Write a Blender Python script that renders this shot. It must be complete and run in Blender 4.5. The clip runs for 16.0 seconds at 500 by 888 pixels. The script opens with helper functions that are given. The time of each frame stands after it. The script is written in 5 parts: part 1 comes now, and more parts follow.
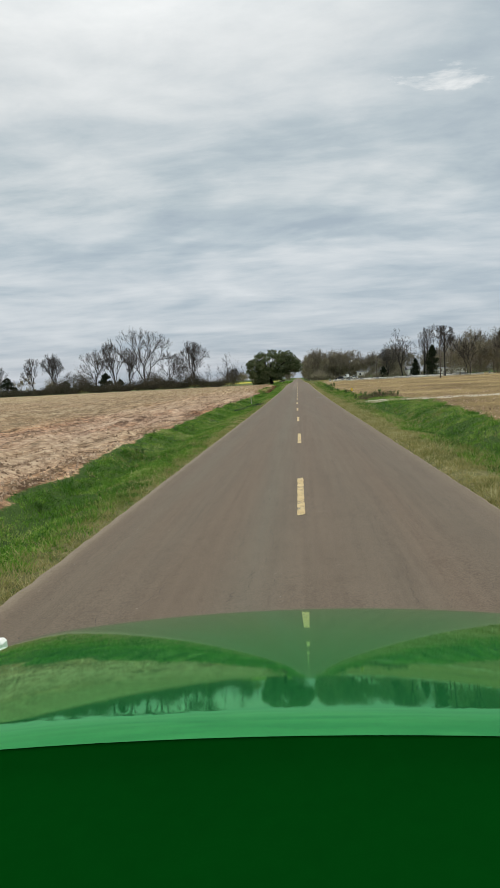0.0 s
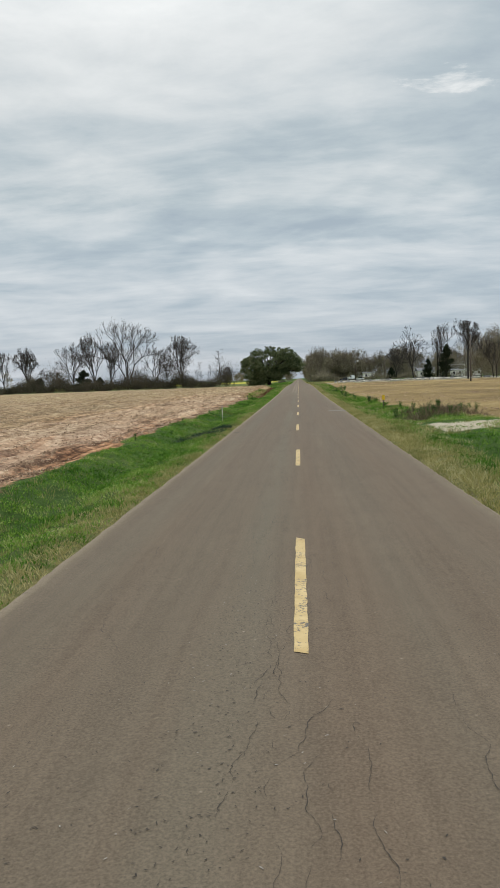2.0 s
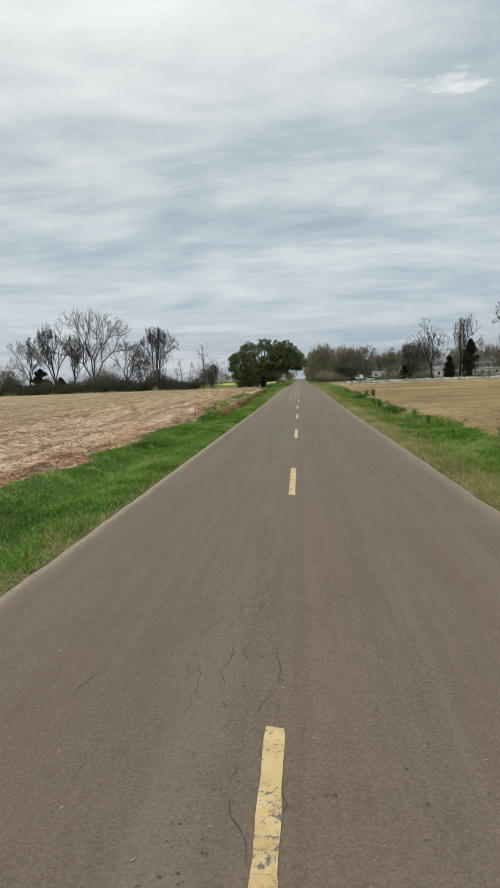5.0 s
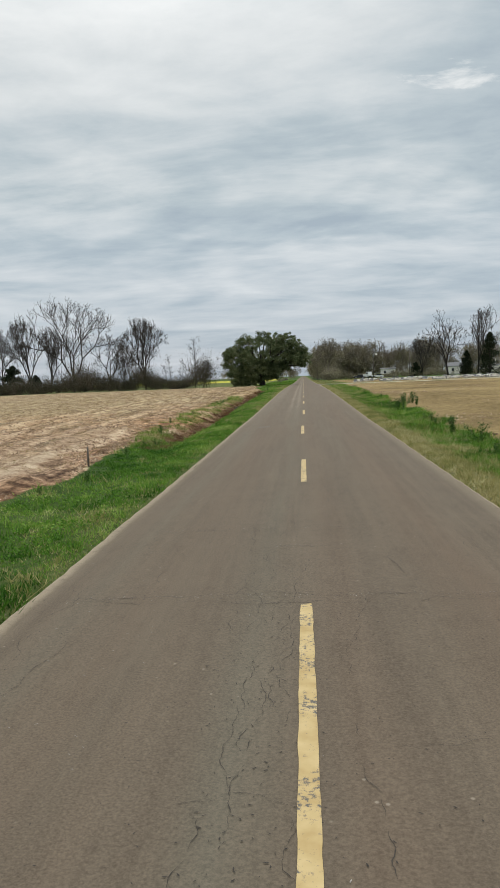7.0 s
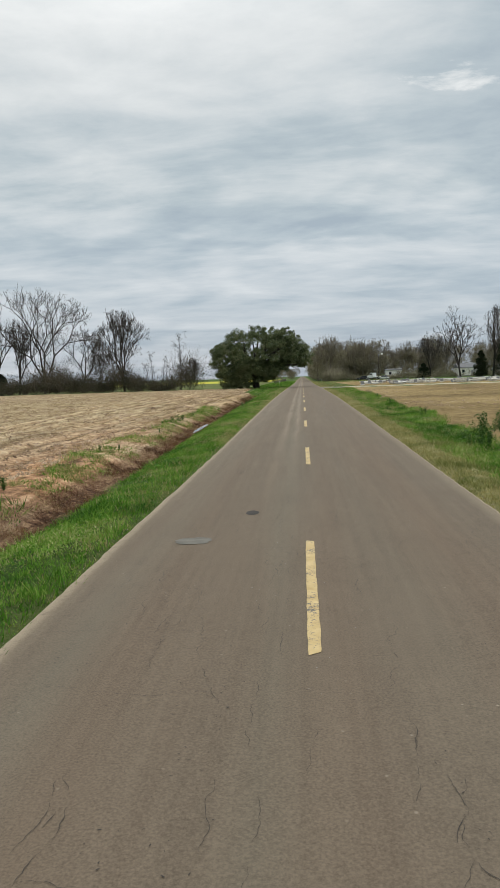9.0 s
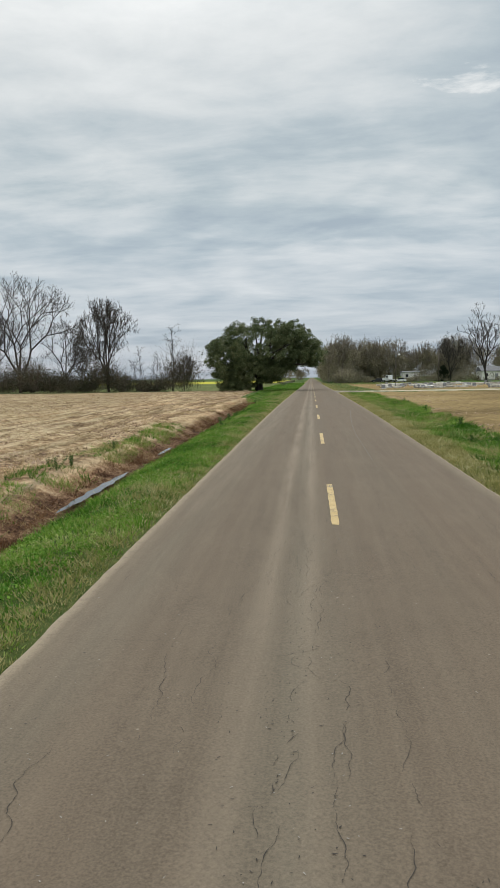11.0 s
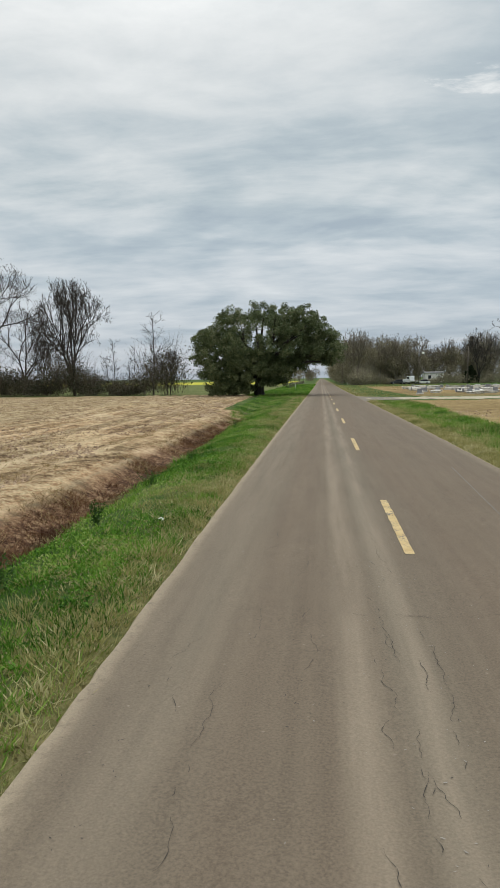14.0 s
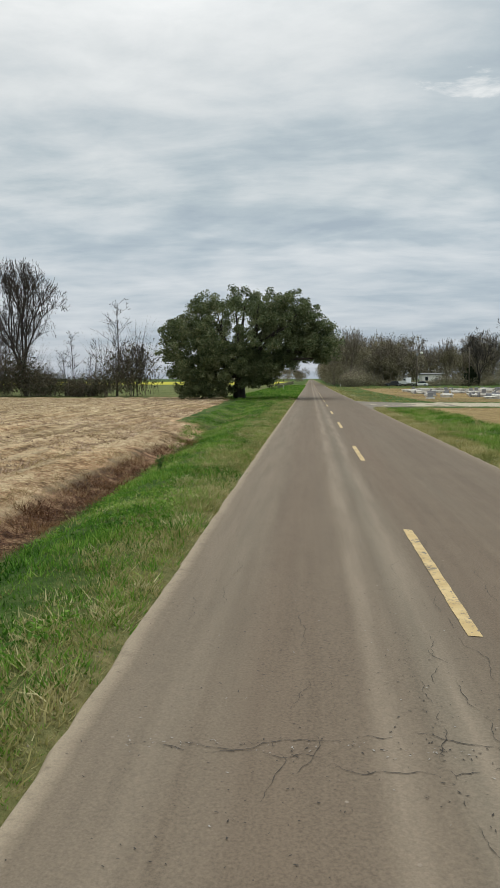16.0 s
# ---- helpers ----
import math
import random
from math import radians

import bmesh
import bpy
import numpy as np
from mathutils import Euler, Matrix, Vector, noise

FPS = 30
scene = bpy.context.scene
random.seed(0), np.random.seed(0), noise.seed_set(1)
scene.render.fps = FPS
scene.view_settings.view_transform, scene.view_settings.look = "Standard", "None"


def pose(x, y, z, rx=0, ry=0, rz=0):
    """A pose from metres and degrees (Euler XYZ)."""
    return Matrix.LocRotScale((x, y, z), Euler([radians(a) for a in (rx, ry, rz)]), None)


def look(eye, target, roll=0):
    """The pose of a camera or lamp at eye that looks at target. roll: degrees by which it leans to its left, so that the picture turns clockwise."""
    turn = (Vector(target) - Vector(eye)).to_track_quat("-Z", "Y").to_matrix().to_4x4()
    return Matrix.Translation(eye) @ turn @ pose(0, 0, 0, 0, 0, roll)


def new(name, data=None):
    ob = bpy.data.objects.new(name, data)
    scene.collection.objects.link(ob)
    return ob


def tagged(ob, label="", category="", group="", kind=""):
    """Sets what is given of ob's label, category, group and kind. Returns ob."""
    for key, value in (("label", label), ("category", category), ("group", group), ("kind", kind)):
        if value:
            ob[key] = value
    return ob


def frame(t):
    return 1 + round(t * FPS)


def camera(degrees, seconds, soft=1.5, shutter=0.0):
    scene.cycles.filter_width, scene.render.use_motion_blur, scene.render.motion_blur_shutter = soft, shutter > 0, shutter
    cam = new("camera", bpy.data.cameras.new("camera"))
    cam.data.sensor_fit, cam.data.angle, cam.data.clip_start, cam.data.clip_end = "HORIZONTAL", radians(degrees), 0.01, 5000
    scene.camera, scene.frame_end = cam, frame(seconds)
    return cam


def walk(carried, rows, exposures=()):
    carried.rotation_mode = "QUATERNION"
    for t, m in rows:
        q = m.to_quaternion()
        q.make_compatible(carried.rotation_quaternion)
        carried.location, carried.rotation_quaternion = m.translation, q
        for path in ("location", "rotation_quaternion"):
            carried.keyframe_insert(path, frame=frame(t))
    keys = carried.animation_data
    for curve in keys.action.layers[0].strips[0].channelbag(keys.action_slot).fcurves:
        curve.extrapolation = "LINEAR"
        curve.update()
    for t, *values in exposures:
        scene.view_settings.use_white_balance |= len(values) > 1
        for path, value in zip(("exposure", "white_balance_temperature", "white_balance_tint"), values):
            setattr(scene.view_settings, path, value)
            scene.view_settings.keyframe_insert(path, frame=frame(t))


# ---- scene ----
cam = camera(38.6, 16.0, 1.2)
PATH = [
    (0, (0.157, 0.554, 2.17), (0.015, 2.54, 1.991), -2.9),
    (0.5, (0.134, 7.81, 2.159), (-0.011, 9.797, 1.984), -2.8),
    (1, (0.125, 15.592, 2.127), (-0.022, 17.579, 1.952), -2.7),
    (1.5, (0.119, 23.017, 2.145), (-0.026, 25.003, 1.967), -2.3),
    (2, (0.119, 30.246, 2.134), (-0.023, 32.232, 1.955), -2.1),
    (2.5, (0.127, 37.646, 2.073), (-0.012, 39.633, 1.894), -2.2),
    (3, (0.149, 44.724, 2.004), (0.012, 46.711, 1.825), -2.1),
    (3.5, (0.156, 51.604, 1.973), (0.019, 53.591, 1.795), -2.2),
    (4, (0.237, 58.865, 1.955), (0.096, 60.852, 1.783), -2.3),
    (6.5, (0.092, 88.633, 2.102), (-0.062, 90.618, 1.914), -2.0),
    (7, (0.042, 93.969, 2.125), (-0.113, 95.954, 1.94), -2.3),
    (7.5, (0.026, 99.283, 2.154), (-0.129, 101.268, 1.97), -2.4),
    (8, (-0.019, 104.672, 2.14), (-0.172, 106.657, 1.957), -2.2),
    (8.5, (-0.05, 109.63, 2.206), (-0.201, 111.615, 2.021), -2.1),
    (9, (-0.094, 114.607, 2.292), (-0.245, 116.592, 2.107), -1.9),
    (11.5, (-0.422, 139.434, 2.346), (-0.598, 141.418, 2.164), -0.9),
    (12, (-0.519, 143.981, 2.379), (-0.703, 145.965, 2.2), -1.1),
    (12.5, (-0.643, 148.484, 2.394), (-0.833, 150.467, 2.216), -1.0),
    (13, (-0.759, 152.798, 2.397), (-0.955, 154.78, 2.218), -1.1),
    (13.5, (-0.94, 157.01, 2.403), (-1.138, 158.992, 2.221), -1.0),
    (14, (-1.075, 160.991, 2.428), (-1.273, 162.973, 2.245), -0.7),
    (14.5, (-1.16, 165.257, 2.394), (-1.354, 167.239, 2.209), -0.2),
    (15, (-1.277, 169.191, 2.361), (-1.465, 171.174, 2.175), -0.1),
    (15.5, (-1.342, 172.705, 2.365), (-1.52, 174.689, 2.18), 0.1),
    (16, (-1.336, 176.115, 2.379), (-1.503, 178.1, 2.196), -0.1),
]
walk(cam, [(t, look(eye, target, roll)) for t, eye, target, roll in PATH])

# ---- world, sun ----
SUN_EL, SUN_AZ = radians(60), radians(14)      # azimuth to the right of the road's direction


def nodes_of(idblock):
    idblock.use_nodes = True
    nt = idblock.node_tree
    nt.nodes.clear()
    return nt


def nd(nt, kind, **kw):
    n = nt.nodes.new(kind)
    for k, v in kw.items():
        if k.startswith("i_"):
            n.inputs[k[2:].replace("_", " ")].default_value = v
        else:
            setattr(n, k, v)
    return n


def math_node(nt, op, a, b=None, c=None, clamp=False):
    n = nd(nt, "ShaderNodeMath", operation=op, use_clamp=clamp)
    for i, v in enumerate((a, b, c)):
        if v is None:
            continue
        if isinstance(v, (int, float)):
            n.inputs[i].default_value = v
        else:
            nt.links.new(v, n.inputs[i])
    return n.outputs[0]


def ramp(nt, fac, stops, mode="LINEAR"):
    n = nd(nt, "ShaderNodeValToRGB")
    n.color_ramp.interpolation = mode
    e = n.color_ramp.elements
    while len(e) < len(stops):
        e.new(0.5)
    for el, (p, c) in zip(e, stops):
        el.position = p
        el.color = (c, c, c, 1) if isinstance(c, (int, float)) else (*c, 1)
    nt.links.new(fac, n.inputs[0])
    return n.outputs[0]


def mix_col(nt, fac, a, b, blend="MIX"):
    n = nd(nt, "ShaderNodeMix", data_type="RGBA", blend_type=blend)
    for sock, v in ((n.inputs[0], fac), (n.inputs[6], a), (n.inputs[7], b)):
        if isinstance(v, (int, float)):
            sock.default_value = v
        elif isinstance(v, tuple):
            sock.default_value = (*v, 1)
        else:
            nt.links.new(v, sock)
    return n.outputs[2]


world = bpy.data.worlds.new("overcast_sky")
scene.world = world
nt = nodes_of(world)
tc = nd(nt, "ShaderNodeTexCoord")
sep = nd(nt, "ShaderNodeSeparateXYZ")
nt.links.new(tc.outputs["Generated"], sep.inputs[0])
X, Y, Z = sep.outputs
up = math_node(nt, "MAXIMUM", Z, 0.0)
den = math_node(nt, "ADD", up, 0.115)
px = math_node(nt, "DIVIDE", X, den)
py = math_node(nt, "DIVIDE", Y, den)
comb = nd(nt, "ShaderNodeCombineXYZ")
nt.links.new(px, comb.inputs[0])
nt.links.new(py, comb.inputs[1])


def cloud(scale, sx, sy, rot, detail, dist, off, rough=0.55):
    mp = nd(nt, "ShaderNodeMapping")
    mp.inputs["Scale"].default_value = (sx, sy, 1)
    mp.inputs["Rotation"].default_value = (0, 0, radians(rot))
    mp.inputs["Location"].default_value = (off, off * 0.7, off * 1.3)
    nt.links.new(comb.outputs[0], mp.inputs[0])
    n = nd(nt, "ShaderNodeTexNoise", i_Scale=scale, i_Detail=detail, i_Roughness=rough, i_Distortion=dist)
    nt.links.new(mp.outputs[0], n.inputs["Vector"])
    return n.outputs["Fac"]


big = cloud(0.75, 0.9, 1.0, 24, 3.0, 0.8, 3.1)
streak = cloud(1.7, 0.7, 1.15, 14, 7.0, 0.4, 7.7, 0.58)
fine = cloud(6.0, 0.75, 1.15, -12, 6.0, 0.3, 1.9, 0.62)
dens = math_node(nt, "ADD", math_node(nt, "MULTIPLY", big, 0.5), math_node(nt, "ADD", math_node(nt, "MULTIPLY", streak, 0.37), math_node(nt, "MULTIPLY", fine, 0.13)))
dens = math_node(nt, "ADD", math_node(nt, "MULTIPLY", math_node(nt, "SUBTRACT", dens, 0.5), 1.22), 0.5)
# a thin place in the cloud, high to the right of the road
gx_, gy_ = math_node(nt, "DIVIDE", math_node(nt, "SUBTRACT", px, 0.413), 0.125), math_node(nt, "DIVIDE", math_node(nt, "SUBTRACT", py, 1.93), 0.09)
gap = math_node(nt, "ADD", math_node(nt, "MULTIPLY", gx_, gx_), math_node(nt, "MULTIPLY", gy_, gy_))
gap = math_node(nt, "SUBTRACT", gap, math_node(nt, "MULTIPLY", math_node(nt, "SUBTRACT", math_node(nt, "ADD", fine, streak), 1.0), 5.0))
dens = math_node(nt, "ADD", dens, math_node(nt, "MULTIPLY", ramp(nt, gap, [(0.0, 1.0), (1.6, 0.0)]), 0.22))
lean = math_node(nt, "MINIMUM", math_node(nt, "MAXIMUM", px, -0.8), 2.2)
dens = math_node(nt, "SUBTRACT", dens, math_node(nt, "MULTIPLY", lean, 0.034))
tone = ramp(nt, dens, [(0.36, (0.37, 0.435, 0.475)), (0.44, (0.475, 0.54, 0.56)), (0.51, (0.60, 0.645, 0.65)), (0.58, (0.71, 0.738, 0.728)), (0.72, (0.90, 0.91, 0.885))])
# horizon haze: bluer and a little darker near the ground
hz = ramp(nt, up, [(0.0, 1.0), (0.05, 0.85), (0.12, 0.45), (0.24, 0.0)])
tone = mix_col(nt, math_node(nt, "MULTIPLY", hz, 0.5), tone, (0.40, 0.49, 0.655))
# overcast luminance rises towards the zenith
rise = ramp(nt, up, [(0.0, 0.40), (0.2, 0.46), (0.42, 0.465), (0.7, 0.80), (1.0, 1.0)])
bg = nd(nt, "ShaderNodeBackground")
nt.links.new(tone, bg.inputs[0])
nt.links.new(math_node(nt, "MULTIPLY", rise, 2.0), bg.inputs[1])
sky = nd(nt, "ShaderNodeTexSky", sky_type="NISHITA", sun_disc=False, sun_elevation=SUN_EL, sun_rotation=SUN_AZ)
bg2 = nd(nt, "ShaderNodeBackground", i_Strength=0.012)
nt.links.new(sky.outputs[0], bg2.inputs[0])
add = nd(nt, "ShaderNodeAddShader")
nt.links.new(bg.outputs[0], add.inputs[0])
nt.links.new(bg2.outputs[0], add.inputs[1])
wo = nd(nt, "ShaderNodeOutputWorld")
nt.links.new(add.outputs[0], wo.inputs[0])

sun = new("sun", bpy.data.lights.new("sun", "SUN"))
sun.data.energy, sun.data.angle, sun.data.color = 1.1, radians(25), (1.0, 0.96, 0.9)
sdir = Vector((math.sin(SUN_AZ) * math.cos(SUN_EL), math.cos(SUN_AZ) * math.cos(SUN_EL), math.sin(SUN_EL)))
sun.matrix_world = look(sdir * 50, (0, 0, 0))
scene.view_settings.exposure = 0.0

# ---- materials ----


def material(name):
    m = bpy.data.materials.new(name)
    t = nodes_of(m)
    b = nd(t, "ShaderNodeBsdfPrincipled")
    o = nd(t, "ShaderNodeOutputMaterial")
    t.links.new(b.outputs[0], o.inputs[0])
    return m, t, b


def place(t, scale=(1, 1, 1)):
    g = nd(t, "ShaderNodeNewGeometry")
    mp = nd(t, "ShaderNodeMapping")
    mp.inputs["Scale"].default_value = scale
    t.links.new(g.outputs["Position"], mp.inputs[0])
    return mp.outputs[0]


def noise_tex(t, vec, scale, detail=4.0, rough=0.55, dist=0.0):
    n = nd(t, "ShaderNodeTexNoise", i_Scale=scale, i_Detail=detail, i_Roughness=rough, i_Distortion=dist)
    t.links.new(vec, n.inputs["Vector"])
    return n.outputs["Fac"]


def bump(t, b, height, strength=0.5, dist=0.05):
    n = nd(t, "ShaderNodeBump", i_Strength=strength, i_Distance=dist)
    t.links.new(height, n.inputs["Height"])
    t.links.new(n.outputs[0], b.inputs["Normal"])


def attr(t, name):
    return nd(t, "ShaderNodeAttribute", attribute_name=name).outputs["Fac"]


def simple(name, col, rough=0.7, metal=0.0, vary=0.25, scale=3.0, spec=0.5, bumps=0.0):
    """A plain surface with two scales of wear in its colour."""
    m, t, b = material(name)
    v = place(t)
    n1, n2 = noise_tex(t, v, scale), noise_tex(t, v, scale * 9, 5)
    f = math_node(t, "ADD", math_node(t, "MULTIPLY", n1, 0.6), math_node(t, "MULTIPLY", n2, 0.4))
    lo = tuple(c * (1 - vary) for c in col)
    hi = tuple(min(1, c * (1 + vary)) for c in col)
    t.links.new(ramp(t, f, [(0.3, lo), (0.7, hi)]), b.inputs["Base Color"])
    b.inputs["Roughness"].default_value, b.inputs["Metallic"].default_value = rough, metal
    b.inputs["Specular IOR Level"].default_value = spec
    if bumps:
        bump(t, b, n2, bumps, 0.02)
    return m


def blades(name, stops, spec=0.15, translucent=0.25, size=1.0):
    """Leaves and blades: each loose piece takes its own tone; light passes through."""
    m, t, b = material(name)
    g = nd(t, "ShaderNodeNewGeometry")
    patch = ramp(t, math_node(t, "ADD", math_node(t, "MULTIPLY", noise_tex(t, place(t), 0.5 * size, 3), 0.6), math_node(t, "MULTIPLY", noise_tex(t, place(t), 2.6 * size, 3), 0.4)), [(0.38, 0.0), (0.62, 1.0)])
    f = math_node(t, "ADD", math_node(t, "MULTIPLY", g.outputs["Random Per Island"], 0.42), math_node(t, "MULTIPLY", patch, 0.58))
    c = ramp(t, f, stops)
    t.links.new(c, b.inputs["Base Color"])
    b.inputs["Roughness"].default_value = 0.6
    b.inputs["Specular IOR Level"].default_value = spec
    tr = nd(t, "ShaderNodeBsdfTranslucent")
    t.links.new(c, tr.inputs[0])
    mx = nd(t, "ShaderNodeMixShader")
    mx.inputs[0].default_value = translucent
    t.links.new(b.outputs[0], mx.inputs[1])
    t.links.new(tr.outputs[0], mx.inputs[2])
    out = [n for n in t.nodes if n.type == "OUTPUT_MATERIAL"][0]
    t.links.new(mx.outputs[0], out.inputs[0])
    return m


M_GRASS = blades("green_grass", [(0.1, (0.0225, 0.075, 0.0075)), (0.35, (0.0725, 0.188, 0.0175)), (0.58, (0.16, 0.315, 0.0375)), (0.78, (0.312, 0.419, 0.0875)), (0.92, (0.48, 0.48, 0.213))], size=0.6)
M_DRY = blades("dry_grass", [(0.1, (0.14, 0.17, 0.045)), (0.35, (0.27, 0.265, 0.085)), (0.65, (0.42, 0.37, 0.155)), (0.9, (0.55, 0.48, 0.25))], size=0.7)
M_DEAD = blades("dead_stalks", [(0.2, (0.055, 0.023, 0.011)), (0.5, (0.135, 0.062, 0.028)), (0.8, (0.26, 0.15, 0.07))])
M_STRAW = blades("straw", [(0.2, (0.20, 0.13, 0.06)), (0.5, (0.34, 0.24, 0.115)), (0.85, (0.5, 0.385, 0.205))])
M_SEDGE = blades("dark_sedge", [(0.2, (0.012, 0.030, 0.018)), (0.55, (0.026, 0.055, 0.032)), (0.9, (0.07, 0.10, 0.06))])
M_STRAW_PALE = blades("bleached_grass", [(0.2, (0.30, 0.27, 0.11)), (0.5, (0.44, 0.40, 0.19)), (0.85, (0.60, 0.54, 0.31))])
M_BRUSH = blades("grey_brown_brush", [(0.2, (0.08, 0.06, 0.038)), (0.5, (0.15, 0.115, 0.072)), (0.85, (0.27, 0.205, 0.13))])
M_WEED = blades("weed_leaves", [(0.2, (0.03, 0.07, 0.012)), (0.6, (0.06, 0.12, 0.025)), (0.9, (0.1, 0.15, 0.04))])
M_OAK = blades("oak_leaves", [(0.1, (0.042, 0.064, 0.026)), (0.4, (0.092, 0.122, 0.050)), (0.65, (0.158, 0.186, 0.084)), (0.9, (0.28, 0.30, 0.165))], spec=0.3, translucent=0.2)
M_CEDAR = blades("cedar_foliage", [(0.2, (0.010, 0.018, 0.007)), (0.6, (0.02, 0.03, 0.012)), (0.9, (0.04, 0.05, 0.02))], translucent=0.1)
M_HEDGE_LEAF = blades("hedge_leaves_dull", [(0.2, (0.038, 0.042, 0.022)), (0.55, (0.075, 0.07, 0.04)), (0.9, (0.13, 0.112, 0.065))], translucent=0.15)
M_BARK = simple("grey_bark", (0.040, 0.034, 0.029), 0.9, vary=0.35, scale=1.5, bumps=0.5)
M_TWIG = simple("twigs", (0.052, 0.044, 0.037), 0.9, vary=0.35, scale=0.6)
M_HEDGE = simple("hedge_stems", (0.10, 0.081, 0.06), 0.95, vary=0.4, scale=0.3)
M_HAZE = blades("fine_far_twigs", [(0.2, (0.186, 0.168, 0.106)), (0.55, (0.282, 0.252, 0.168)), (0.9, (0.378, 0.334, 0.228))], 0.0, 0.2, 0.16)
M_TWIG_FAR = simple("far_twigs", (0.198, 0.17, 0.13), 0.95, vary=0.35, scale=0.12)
M_WHITE = simple("white_paint", (0.84, 0.82, 0.76), 0.55, vary=0.12)


def make_tomb():
    m, t, b = material("whitewashed_concrete")
    v = place(t)
    o = nd(t, "ShaderNodeObjectInfo")
    base = ramp(t, o.outputs["Random"], [(0.0, (0.44, 0.41, 0.36)), (0.3, (0.68, 0.65, 0.59)), (1.0, (0.88, 0.85, 0.78))])
    dirt = ramp(t, noise_tex(t, v, 1.6, 6, 0.65), [(0.36, 0.8), (0.56, 0.0)])
    t.links.new(mix_col(t, dirt, base, (0.16, 0.14, 0.11)), b.inputs["Base Color"])
    b.inputs["Roughness"].default_value = 0.85
    return m


M_TOMB = make_tomb()
M_STONE = simple("grey_granite", (0.25, 0.25, 0.26), 0.5, vary=0.3, scale=2)
M_ROOF = simple("grey_roofing", (0.16, 0.16, 0.165), 0.8, vary=0.3, scale=1)
M_GLASS = simple("dark_window_glass", (0.02, 0.025, 0.03), 0.08, vary=0.1)
M_TYRE = simple("tyre_rubber", (0.02, 0.02, 0.02), 0.8)
M_METAL = simple("steel", (0.45, 0.46, 0.47), 0.4, 1.0, vary=0.2)
M_CARW = simple("white_car_paint", (0.75, 0.75, 0.74), 0.25, vary=0.05)
M_CARD = simple("dark_car_paint", (0.03, 0.03, 0.035), 0.25, vary=0.1)
M_POLE = simple("weathered_pole_wood", (0.13, 0.105, 0.085), 0.9, vary=0.3, scale=1.2, bumps=0.4)
M_YELLOW = simple("yellow_sign_paint", (0.75, 0.48, 0.02), 0.5, vary=0.1)
M_BLACK = simple("black_plastic", (0.02, 0.02, 0.02), 0.6)


